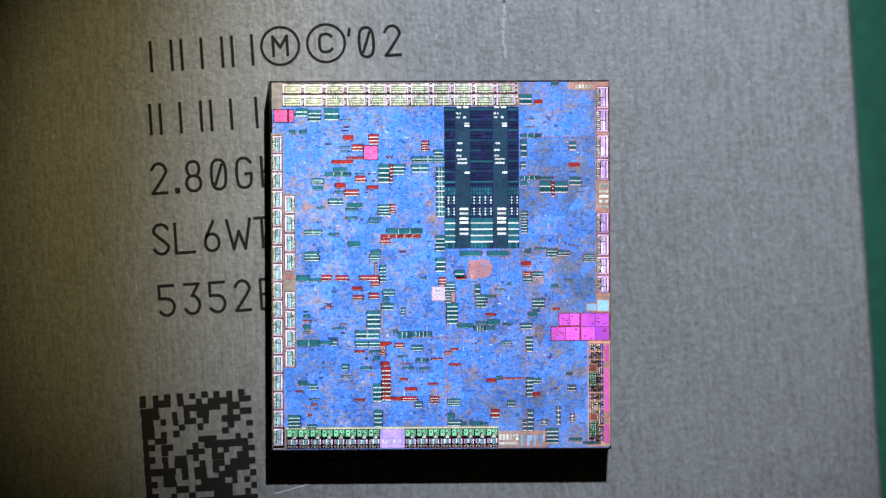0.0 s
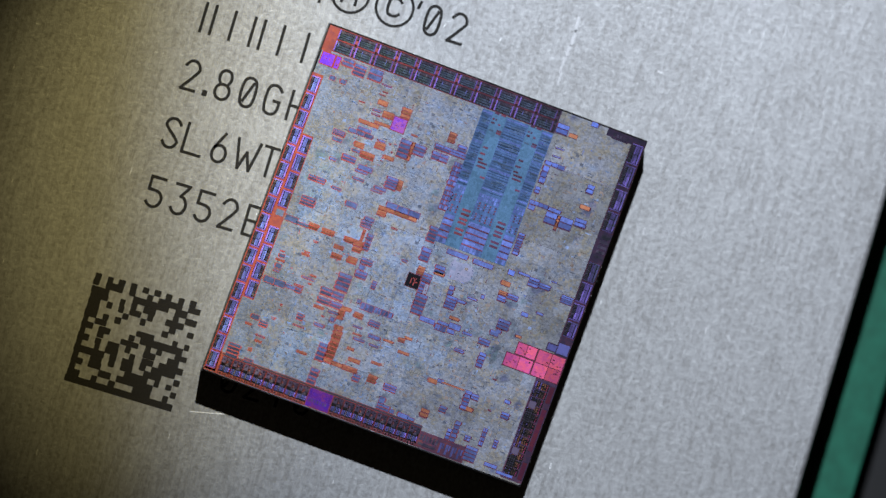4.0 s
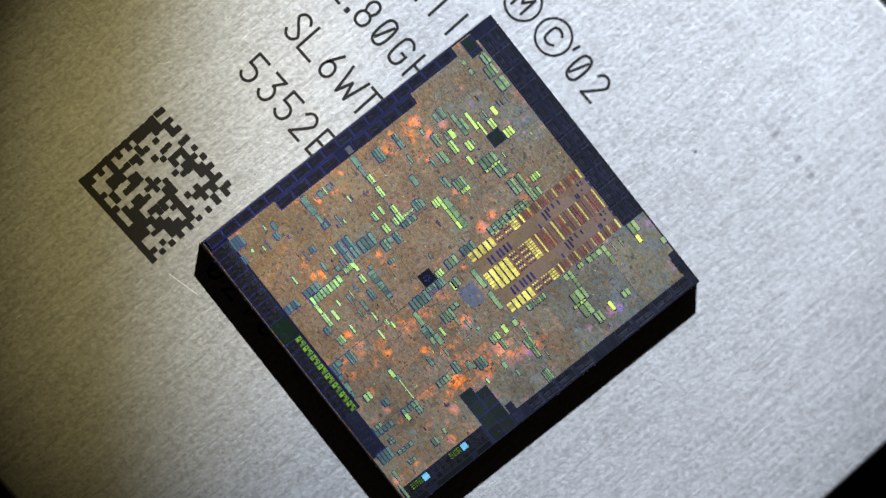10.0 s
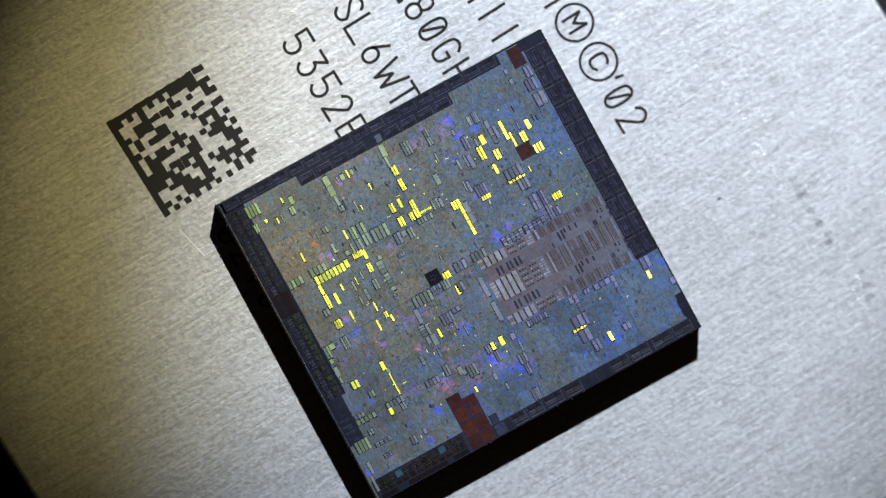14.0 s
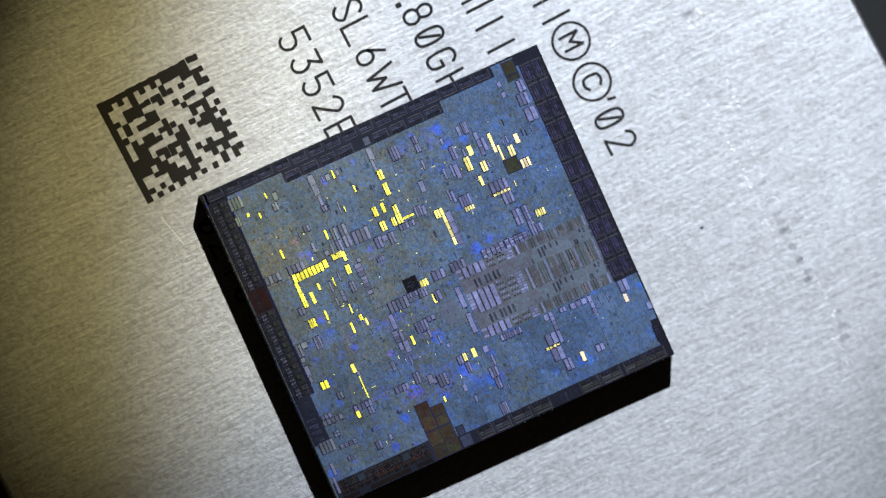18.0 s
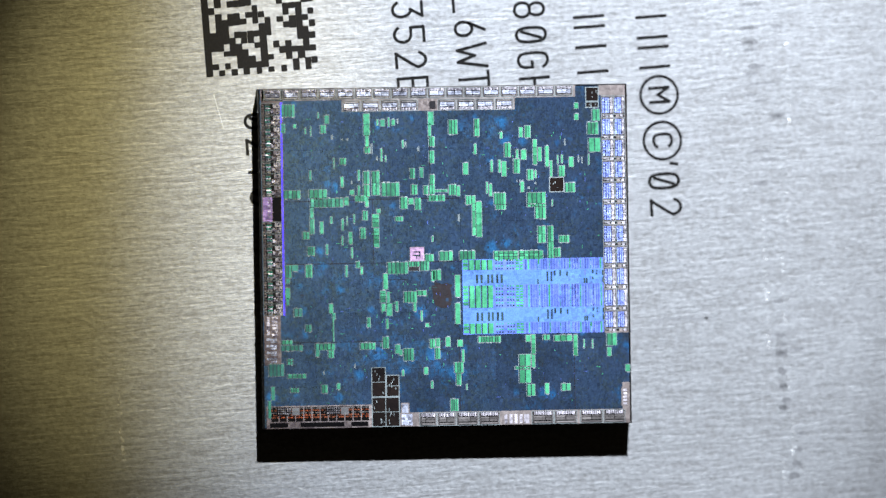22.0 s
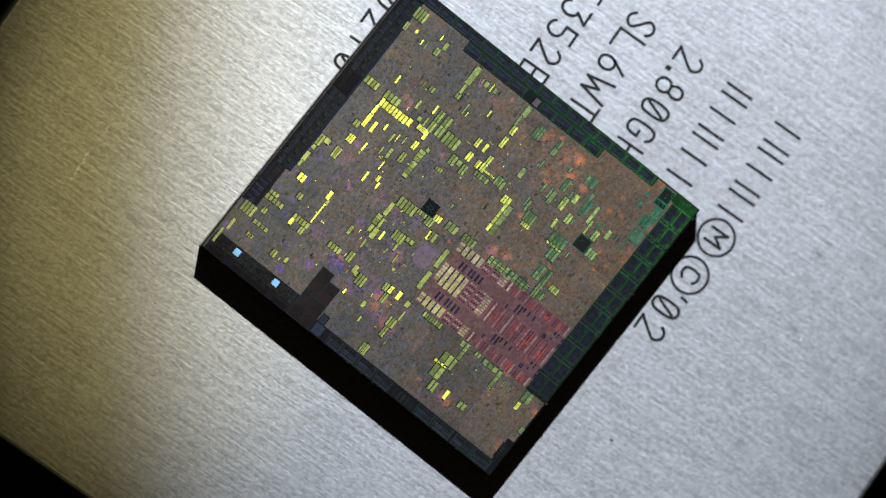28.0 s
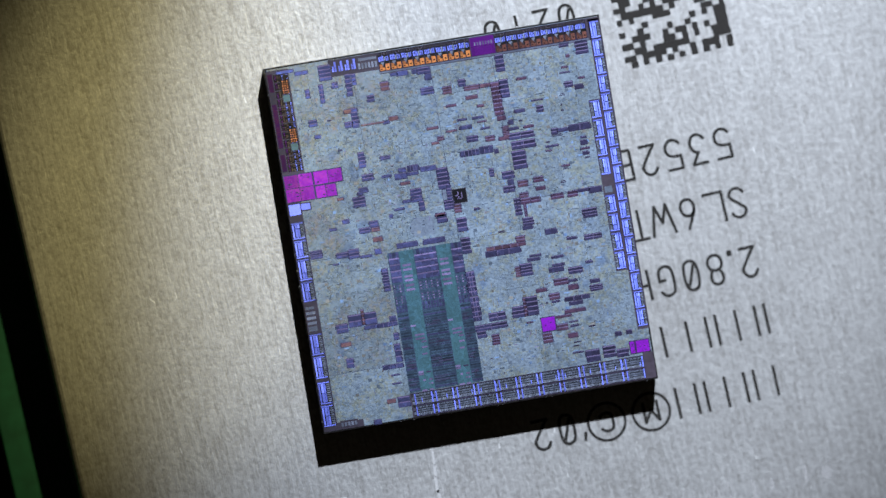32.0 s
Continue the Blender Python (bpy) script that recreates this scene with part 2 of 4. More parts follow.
TOPS = [(.86, .88, .74), (.4, .46, .36), (.2, .24, .23), (.18, .2, .26), (.11, .13, .155), (.09, .11, .14), (.09, .1, .15), (.08, .09, .13), (.11, .12, .16), (.13, .14, .18), (.16, .15, .21), (.19, .16, .31), (.32, .33, .56), (.68, .75, 1.05), (.38, .44, .78), (.21, .21, .63), (.16, .16, .3), (.13, .13, .24), (.09, .1, .15), (.08, .1, .12), (.09, .12, .13), (.1, .12, .14), (.12, .13, .16), (.17, .19, .23), (.22, .24, .28), (.24, .26, .31)]
CAPS = [(.2, .1, .16), (.72, .3, .24), (.6, .24, .18), (.25, .13, .18), (.07, .08, .11), (.15, .16, .34), (.23, .23, .62), (.12, .13, .28), (.1, .11, .16), (.11, .11, .18), (.12, .12, .17), (.16, .17, .19), (.26, .28, .28), (.62, .66, .66), (.24, .27, .27), (.18, .2, .21), (.13, .15, .17), (.11, .12, .14), (.08, .09, .09), (.07, .14, .11), (.15, .64, .48), (.12, .33, .33), (.12, .16, .22), (.14, .17, .26), (.15, .15, .22), (.15, .13, .2)]
SIDES = [(.97, .82, .93), (.69, .53, .8), (.39, .32, .6), (.25, .21, .38), (.12, .14, .16), (.11, .13, .16), (.08, .09, .13), (.08, .09, .12), (.12, .13, .16), (.16, .16, .19), (.16, .16, .16), (.19, .18, .18), (.33, .32, .31), (.44, .42, .41), (.3, .28, .28), (.22, .21, .21), (.12, .13, .13), (.11, .13, .13), (.11, .12, .14), (.1, .12, .13), (.13, .29, .13), (.12, .16, .18), (.16, .18, .29), (.21, .24, .43), (.29, .32, .59), (.32, .36, .66)]
DOTS = [(.92, .84, .62), (.45, .28, .2), (.38, .24, .18), (.28, .19, .15), (.1, .1, .12), (.1, .1, .16), (.1, .1, .19), (.09, .09, .17), (.09, .09, .13), (.15, .1, .1), (.24, .14, .12), (.22, .14, .12), (.5, .23, .13), (.6, .36, .26), (.4, .15, .08), (.36, .12, .07), (.23, .11, .09), (.11, .13, .11), (.11, .13, .12), (.12, .2, .13), (.13, .36, .12), (.1, .14, .1), (.22, .18, .13), (.18, .14, .12), (.2, .17, .15), (.22, .19, .16)]
BRIGHT = [(.5, .25, .2), (.45, .3, .28), (.36, .32, .37), (.27, .24, .3), (.12, .12, .2), (.26, .43, .52), (.48, .78, .89), (.4, .65, .76), (.2, .34, .41), (.12, .14, .16), (.13, .14, .15), (.13, .13, .14), (.34, .34, .34), (.49, .49, .49), (.4, .4, .4), (.28, .28, .29), (.17, .23, .27), (.27, .4, .49), (.4, .59, .74), (.5, .73, .9), (.55, .8, .95), (.3, .5, .9), (.17, .26, .43), (.17, .23, .28), (.2, .26, .27), (.22, .27, .27)]
ROWS = [(.2, .18, .36), (.13, .18, .27), (.14, .2, .28), (.2, .24, .28), (.2, .23, .33), (.28, .3, .27), (.5, .33, .2), (.48, .22, .15), (.34, .19, .19), (.26, .24, .26), (.29, .27, .28), (.37, .32, .32), (.32, .33, .45), (.45, .55, .95), (.32, .27, .36), (.38, .23, .23), (.43, .22, .2), (.32, .2, .2), (.36, .22, .19), (.46, .18, .14), (.45, .18, .11), (.2, .24, .14), (.16, .21, .29), (.15, .18, .27), (.16, .16, .23), (.16, .14, .2)]
DECODERS = [(.17, .26, .33), (.15, .25, .31), (.2, .3, .37), (.22, .31, .39), (.22, .3, .4), (.3, .32, .33), (.36, .33, .22), (.37, .3, .2), (.32, .27, .24), (.27, .25, .28), (.26, .29, .32), (.27, .32, .37), (.28, .35, .42), (.42, .6, .92), (.3, .33, .46), (.2, .2, .24), (.24, .21, .23), (.28, .23, .22), (.31, .24, .2), (.27, .18, .2), (.26, .17, .19), (.2, .27, .18), (.17, .24, .33), (.16, .25, .32), (.17, .26, .3), (.17, .26, .28)]
BUS = [(.86, .88, .74), (.40, .45, .40), (.20, .20, .22), (.16, .16, .18), (.13, .14, .42), (.16, .17, .56), (.08, .08, .16), (.07, .07, .09), (.06, .06, .07), (.07, .07, .15), (.08, .08, .20), (.22, .18, .75), (.26, .21, .92), (.42, .40, .96), (.28, .24, .92), (.25, .22, .82), (.12, .12, .30), (.10, .10, .23), (.07, .07, .13), (.09, .13, .10), (.12, .18, .15), (.16, .20, .20), (.18, .22, .24), (.21, .24, .27), (.23, .25, .30), (.24, .26, .31)]
PATCH = [(.66, .46, .46), (.33, .36, .46), (.33, .37, .44), (.34, .34, .4), (.34, .32, .35), (.3, .29, .32), (.26, .25, .28), (.24, .24, .27), (.23, .25, .28), (.23, .25, .29), (.22, .23, .27), (.21, .21, .24), (.19, .19, .2), (.18, .16, .16), (.19, .17, .17), (.2, .18, .18), (.21, .19, .2), (.24, .21, .22), (.27, .23, .24), (.27, .24, .27), (.26, .25, .28), (.23, .24, .27), (.22, .22, .26), (.23, .24, .28), (.25, .28, .32), (.26, .29, .34)]

# stray grains of wiring among the cells throw a warmer colour
GRAINS = [(.52, .53, .65), (.42, .40, .45)] + [(r * 1.06, g * 1.0, b * 0.88) for r, g, b in LOGIC[2:]]
M_LOGIC = grating("logic_circuit", LOGIC, SPOTS, GRAINS, wobble=0.058, fine=0.05, random_turn=0.035)


def shaded(red, green, blue):
    """The logic's colours, a shade off wherever its cells part from the wiring."""
    return [rgb if 11 <= n <= 14 else (rgb[0] * red, rgb[1] * green, rgb[2] * blue) for n, rgb in enumerate(LOGIC)]


M_CELL_DARK = grating("logic_cell_dark", shaded(0.83, 0.84, 0.87), wobble=0.03, fine=0.05)
M_CELL_WARM = grating("logic_cell_warm", shaded(1.06, 0.93, 0.82), wobble=0.03, fine=0.05)
M_CELL_COOL = grating("logic_cell_cool", shaded(0.95, 1.05, 1.22), wobble=0.03, fine=0.05)
M_ARRAY = grating("memory_array", ARRAYS, wobble=0.012, fine=0.05)
M_MACRO = grating("register_stripes", STRIPES, wobble=0.008, fine=0.02, random_turn=0.018)
M_RED = grating("register_stripes_red", REDS, wobble=0.008, fine=0.02, random_turn=0.02)
M_LINE = grating("register_lines", LINES, wobble=0.012, fine=0.03)
PINK_SMALL = PINK[:3] + [(.45, .25, .22), (.42, .30, .07), (.15, .28, .06)] + PINK[6:22] + [(.22, .15, .06), (.24, .15, .08)] + PINK[24:]
LOGO = [(.92, .80, .90), (.30, .26, .32)] + [(.05, .05, .06)] * 10 + [(.40, .32, .38), (.86, .70, .84), (.30, .25, .30)] + [(.05, .05, .06)] * 11
M_FILM = grating("small_plain_film", PINK_SMALL, wobble=0.010, fine=0.02)
M_LOGO = grating("logo_plate", LOGO, wobble=0.010, fine=0.03)
MEM_BARS = STRIPES[:5] + [(.28, .28, .26), (.40, .30, .16), (.52, .44, .20), (.62, .60, .28)] + STRIPES[9:18] + [(.52, .48, .24), (.25, .21, .33), (.22, .20, .33), (.18, .20, .28)] + STRIPES[22:]
MEM_GAPS = LINES[:18] + [(.10, .09, .12), (.12, .10, .16), (.12, .10, .16), (.12, .12, .20)] + LINES[22:]
M_MEMBAR = grating("memory_bars", MEM_BARS, wobble=0.008, fine=0.02)
M_MEMGAP = grating("memory_gaps", MEM_GAPS, wobble=0.008, fine=0.02)
M_PINK = grating("plain_film", PINK, wobble=0.010, fine=0.02)
PLUM = [(.80, .68, 1.0), (.45, .26, .95)] + [tuple(c * 0.62 for c in rgb) for rgb in PINK[2:22]] + [(.13, .14, .04), (.15, .12, .05)] + [tuple(c * 0.62 for c in rgb) for rgb in PINK[24:]]
PLUM_LOW = PLUM[:4] + [(.09, .08, .07), (.08, .08, .07)] + PLUM[6:12] + [(.30, .25, .36), (.76, .62, .86), (.30, .25, .36)] + PLUM[15:]
M_PINK_DIM = grating("plain_film_dim", PLUM, wobble=0.010, fine=0.03)
M_FILM_BAR = grating("plain_film_bar", [(1.0, .42, .66), (.45, .22, .55)] + [tuple(c * 0.4 for c in rgb) for rgb in PINK[2:]], wobble=0.010, fine=0.03)
M_PLUM = grating("plain_film_pale", PLUM_LOW, wobble=0.010, fine=0.05)
M_PADS = grating("pad_ring", PADS, wobble=0.02, fine=0.08)
M_TRIM = grating("pad_ring_rail", TRIM, wobble=0.010, fine=0.03)
M_CELL = grating("pad_cell", CELLS, wobble=0.012, fine=0.05, random_turn=0.03)
M_GREEN = grating("pad_cell_green", GREENS, wobble=0.015, fine=0.07)
M_GREEN_DIM = grating("pad_cell_teal", GREENS_DIM, wobble=0.015, fine=0.07)
M_TOP = grating("pad_cell_pale", TOPS, wobble=0.012, fine=0.06)
M_CAP = grating("register_ends", CAPS, wobble=0.008, fine=0.02)
PAD_RIMS = CAPS[:19] + [(.08, .20, .08), (.17, .62, .13), (.12, .36, .18)] + CAPS[22:]
M_PADRIM = grating("pad_rims", PAD_RIMS, wobble=0.008, fine=0.02)
M_SIDE = grating("pad_cell_rose", SIDES, wobble=0.012, fine=0.06, random_turn=0.03)
M_DOT = grating("dotted_pad", DOTS, wobble=0.012, fine=0.05, random_turn=0.08)
M_BRIGHT = grating("bright_square", BRIGHT, wobble=0.008, fine=0.03)
M_PATCH = grating("shaded_circuit", PATCH, wobble=0.02, fine=0.05)
M_ROW = grating("memory_rows", ROWS, wobble=0.012, fine=0.05)
M_DECODER = grating("memory_decoder", DECODERS, wobble=0.012, fine=0.05)
CONTACTS = CELLS[:9] + STRIPES[9:16] + CELLS[16:]
M_CONTACT = grating("pad_contacts", CONTACTS, wobble=0.010, fine=0.03)
M_BUS = grating("bus_line", BUS, wobble=0.008, fine=0.02)
M_MEMLINE = grating("memory_lines", ARRAYS, wobble=0.012, fine=0.05, gain=0.45)


def mat_silicon_edge():
    m = Nodes("silicon_edge")
    p = m.add("ShaderNodeBsdfPrincipled")
    n = m.noise(m.coords((1000, 1000, 1000)), 6.0, 4.0)
    m.link(m.ramp(n.outputs["Fac"], [(0.3, (0.003, 0.003, 0.0035)), (0.75, (0.016, 0.015, 0.014))]), p.inputs["Base Color"])
    m.put(p, Roughness=0.35)
    p.inputs["Specular IOR Level"].default_value = 0.08
    return m.out(p.outputs[0])


def mat_lid():
    """Nickel-plated copper, brushed along y: long fine scores under a grainy plated skin."""
    m = Nodes("brushed_nickel")
    p = m.add("ShaderNodeBsdfPrincipled")
    score = m.noise(m.coords((10500, 900, 1000)), 1.0, 3.0, 0.6)
    streak = m.noise(m.coords((8000, 1500, 1000)), 1.0, 4.0, 0.65)
    broad = m.noise(m.coords((420, 200, 1000)), 1.0, 4.0)
    speck = m.noise(m.coords((1000, 800, 1000)), 7.5, 4.0, 0.72)
    lines = m.math("ADD", m.math("MULTIPLY", score.outputs["Fac"], 0.5), m.math("MULTIPLY", streak.outputs["Fac"], 0.5))
    mix = m.math("ADD", m.math("MULTIPLY", lines, 0.48), m.math("MULTIPLY", speck.outputs["Fac"], 0.52))
    tone = m.math("ADD", m.math("MULTIPLY", mix, 0.90), m.math("MULTIPLY", broad.outputs["Fac"], 0.10))
    m.link(m.ramp(tone, [(0.405, (0.47, 0.465, 0.455)), (0.5, (0.62, 0.625, 0.625)), (0.595, (0.75, 0.76, 0.76))]), p.inputs["Base Color"])
    relief = m.math("ADD", m.math("MULTIPLY", lines, 0.62), m.math("MULTIPLY", speck.outputs["Fac"], 0.42))
    m.link(m.bump(relief, 1.0, 0.023 * MM), p.inputs["Normal"])
    tr = m.add("ShaderNodeVectorTransform")
    tr.vector_type, tr.convert_from, tr.convert_to = "VECTOR", "OBJECT", "WORLD"
    tr.inputs[0].default_value = (1, 0, 0)
    m.link(tr.outputs[0], p.inputs["Tangent"])
    m.put(p, Metallic=1.0, Roughness=0.52, Anisotropic=0.2)
    return m.out(p.outputs[0])


def plain(name, colour, rough=0.6, metal=0.0, vary=0.25, scale=4.0, spec=0.5):
    m = Nodes(name)
    p = m.add("ShaderNodeBsdfPrincipled")
    n = m.noise(m.coords((1000, 1000, 1000)), scale, 5.0)
    lo, hi = [c * (1 - vary) for c in colour], [min(1, c * (1 + vary)) for c in colour]
    m.link(m.ramp(n.outputs["Fac"], [(0.3, lo), (0.7, hi)]), p.inputs["Base Color"])
    m.link(m.bump(n.outputs["Fac"], 0.2, 0.01 * MM), p.inputs["Normal"])
    m.put(p, Roughness=rough, Metallic=metal)
    p.inputs["Specular IOR Level"].default_value = spec
    return m.out(p.outputs[0])


M_EDGE = mat_silicon_edge()
M_LID = mat_lid()
M_INK = plain("laser_etched_dark", (0.016, 0.015, 0.014), 0.8, 0.0, 0.5, 30.0, 0.12)
M_PCB = plain("green_solder_mask", (0.008, 0.075, 0.045), 0.45, 0.0, 0.2, 2.0)
M_SCRATCH = plain("bright_scratch", (0.92, 0.93, 0.93), 0.58, 1.0, 0.06, 20.0)
M_BURR = plain("raised_burr", (0.50, 0.50, 0.49), 0.50, 1.0, 0.2, 20.0)
M_SMUDGE = plain("grey_smudge", (0.37, 0.37, 0.37), 0.55, 1.0, 0.35, 12.0)
M_SMUDGE_PALE = plain("pale_smudge", (0.50, 0.50, 0.505), 0.55, 1.0, 0.25, 12.0)
M_SMEAR = plain("pale_smear", (0.655, 0.66, 0.665), 0.55, 1.0, 0.15, 20.0)
M_CHIP = plain("chipped_silicon", (0.30, 0.31, 0.33), 0.3, 0.6, 0.3, 40.0)
M_TABLE = plain("black_table", (0.004, 0.004, 0.004), 0.9)


# ---------------- mesh helpers ----------------
def part(name, bm, material, parent=None, label=""):
    mesh = bpy.data.meshes.new(name)
    bm.to_mesh(mesh)
    bm.free()
    mesh.materials.append(material)
    ob = new(name, mesh)
    if parent:
        ob.parent = parent
    if label:
        tagged(ob, label)
    return ob


def box(bm, x0, y0, z0, x1, y1, z1, bottom=False):
    """An upright box in mm."""
    v = [bm.verts.new((x * MM, y * MM, z * MM)) for z in (z0, z1) for x, y in ((x0, y0), (x1, y0), (x1, y1), (x0, y1))]
    bm.faces.new(v[4:])
    for a in range(4):
        b = (a + 1) % 4
        bm.faces.new((v[a], v[b], v[b + 4], v[a + 4]))
    if bottom:
        bm.faces.new(v[3::-1])


def slab(w, l, h, corner, bevel, segs=4, z0=0.0, at=0.0):
    """A plate in mm with rounded corners and a softened upper rim."""
    bm = bmesh.new()
    box(bm, at - w / 2, -l / 2, z0, at + w / 2, l / 2, z0 + h, True)
    bm.normal_update()
    up = [e for e in bm.edges if abs(e.verts[0].co.z - e.verts[1].co.z) > 1e-6]
    if corner:
        bmesh.ops.bevel(bm, geom=up, offset=corner * MM, segments=segs, profile=0.5, affect="EDGES")
    if bevel:
        rim = [e for e in bm.edges if abs(e.verts[0].co.z - e.verts[1].co.z) < 1e-9 and e.verts[0].co.z > (z0 + h / 2) * MM]
        bmesh.ops.bevel(bm, geom=rim, offset=bevel * MM, segments=3, profile=0.5, affect="EDGES")
    return bm


# ---------------- table ----------------
bm = bmesh.new()
box(bm, -400, -400, -20, 400, 400, 0, True)
tagged(part("table_top", bm, M_TABLE), "matt black table top under the processor", "table", kind="structure")

# ---------------- processor package ----------------
package = tagged(new("processor_package"), "green processor package under a brushed metal lid", "processor")
LID_X = -1.55
pcb = part("substrate", slab(35.2, 31.6, PCB_H, 0.6, 0.05, at=LID_X), M_PCB, package, "green circuit board substrate")
lid = part("heat_spreader", slab(31.2, 31.4, LID_H, 1.2, 0.16, z0=PCB_H, at=LID_X), M_LID, package, "brushed nickel-plated lid with dark laser marks")

# ---------------- die ----------------
die = tagged(new("silicon_die"), "bare rectangular silicon die with iridescent circuit blocks", "silicon die")
part("silicon_body", slab(DIE_W, DIE_L, DIE_H, 0, 0.014), M_EDGE, die, "black silicon slab with sawn edges")
# Plan of the die: x and y run from its upper left corner, 603 by 656 units on the face.
FACE = DIE_H + 0.004


def ux(x):
    return (x / 603 - 0.5) * DIE_W


def uy(y):
    return (0.5 - y / 656) * DIE_L


def plan_box(bm, x0, y0, x1, y1, z0, z1, mat=0):
    n = len(bm.faces)
    box(bm, ux(x0), uy(y1), z0, ux(x1), uy(y0), z1)
    if mat:
        bm.faces.ensure_lookup_table()
        for f in bm.faces[n:]:
            f.material_index = mat


def circuit(name, mats, boxes, parent=None, label=""):
    """One part of the die from boxes (x0, y0, x1, y1, level, material), levels 2 microns apart."""
    bm = bmesh.new()
    for x0, y0, x1, y1, level, mat in boxes:
        plan_box(bm, x0, y0, x1, y1, FACE - 0.003, FACE + 0.002 * level, mat)
    ob = part(name, bm, mats[0], parent or die, label)
    for extra in mats[1:]:
        ob.data.materials.append(extra)
    return ob


# functional units of mottled standard cells, parted by thin dark channels
UPPER_UNITS = [(3, 3, 120, 200), (120, 3, 198, 120), (120, 120, 240, 200), (198, 3, 311, 120), (240, 120, 311, 300), (3, 200, 90, 353), (90, 200, 240, 300), (90, 300, 199, 353), (199, 300, 311, 395), (311, 3, 450, 305), (450, 3, 600, 101), (450, 101, 600, 240), (450, 240, 600, 306), (311, 305, 400, 395)]
LOWER_UNITS = [(400, 305, 500, 440), (500, 306, 600, 440), (3, 353, 110, 455), (110, 353, 199, 530), (199, 395, 311, 455), (311, 395, 400, 530), (3, 455, 110, 653), (110, 530, 200, 653), (199, 455, 311, 560), (200, 560, 311, 653), (311, 530, 450, 653), (400, 440, 451, 530), (451, 440, 530, 560), (451, 560, 530, 653), (530, 440, 600, 653)]
for x0, y0, x1, y1 in UPPER_UNITS + LOWER_UNITS:
    circuit("logic_unit", [M_LOGIC], [(x0 + 0.12, y0 + 0.12, x1 - 0.12, y1 - 0.12, 0, 0)], label="mottled iridescent standard-cell circuitry")


def block(x0, y0, x1, y1, rows=1, cols=1, red=False, lift=0.0):
    """A register block: stripes over a plate that shows between them as lines."""
    boxes = [(x0 - 0.8, y0 - 0.8, x1 + 0.8, y1 + 0.8, 0.6, 2), (x0, y0, x1, y1, 1, 0)]
    rows = max(rows, 1)
    ph, pw = (y1 - y0) / rows, (x1 - x0) / cols
    gy = min(2.0, ph * 0.27) if rows > 1 else 0.5
    for r in range(rows):
        for c in range(cols):
            boxes.append((x0 + c * pw, y0 + r * ph, x0 + (c + 1) * pw - (0.9 if c < cols - 1 else 0), y0 + (r + 1) * ph - gy, 2, 1))
        if x1 - x0 > 8 and (r + int(x0)) % 3:
            side = (int(x0) + int(y0)) % 2
            x = x1 + 0.3 if side else x0 - 2.2
            boxes.append((x, y0 + r * ph + 0.3, x + 1.9, y0 + (r + 0.7) * ph, 2, 2))
    boxes = [(a, b, c, d, level + lift, mat) for a, b, c, d, level, mat in boxes]
    return circuit("register_block", [M_LINE, M_RED if red else M_MACRO, M_CAP], boxes)


def blocks(rows, dx, dy, red=False):
    for x0, y0, x1, y1, n, *c in rows:
        block(x0 - dx, y0 - dy, x1 - dx, y1 - dy, n, c[0] if c else 1, red)


OX, OY = 477, 143
# upper left
blocks([(522, 192, 542, 206, 2), (545, 195, 566, 215, 3), (573, 192, 597, 213, 2), (510, 230, 520, 237, 1), (530, 230, 540, 237, 1),
        (588, 297, 612, 303, 1), (574, 305, 618, 312, 1, 3), (549, 316, 570, 326, 3), (552, 330, 569, 336, 1), (592, 338, 606, 342, 1),
        (668, 291, 687, 324, 4), (694, 291, 714, 310, 3), (580, 352, 604, 363, 2), (560, 366, 571, 370, 1), (612, 360, 638, 368, 1)], OX, OY)
blocks([(668, 362, 688, 383, 4), (610, 384, 630, 388, 1), (652, 386, 673, 391, 1), (728, 292, 757, 306, 2, 2), (728, 278, 785, 288, 2, 2),
        (771, 297, 786, 340, 5, 3), (771, 342, 786, 385, 5, 3), (536, 407, 566, 416, 2, 2), (537, 446, 562, 462, 3), (614, 428, 634, 437, 1),
        (683, 405, 745, 415, 1, 3), (652, 450, 670, 463, 3), (655, 443, 672, 449, 1), (770, 418, 785, 446, 4), (770, 458, 786, 482, 3)], OX, OY)
blocks([(606, 240, 623, 248, 1), (652, 238, 668, 256, 3), (621, 256, 640, 267, 2), (612, 278, 640, 282, 1), (586, 284, 622, 290, 1),
        (627, 312, 645, 323, 2), (592, 324, 609, 333, 1), (608, 336, 633, 347, 2), (689, 362, 697, 380, 4), (672, 416, 742, 422, 1, 5),
        (672, 423, 687, 433, 2), (688, 291, 693, 324, 5), (745, 250, 757, 268, 4)], OX, OY, True)
# upper right
blocks([(920, 168, 941, 186, 2), (976, 145, 988, 153, 1), (922, 238, 958, 245, 1, 3), (922, 248, 932, 280, 3), (1008, 252, 1020, 268, 2),
        (920, 313, 954, 320, 1, 4), (955, 322, 975, 343, 2), (982, 322, 1005, 343, 2), (1008, 315, 1028, 330, 2), (922, 375, 932, 415, 8),
        (945, 440, 966, 444, 1), (967, 442, 985, 458, 3), (985, 446, 1007, 455, 2), (1032, 452, 1053, 466, 4), (955, 314, 978, 320, 1)], OX, OY)
blocks([(976, 323, 981, 350, 4), (1007, 290, 1025, 297, 1), (945, 178, 960, 185, 1)], OX, OY, True)
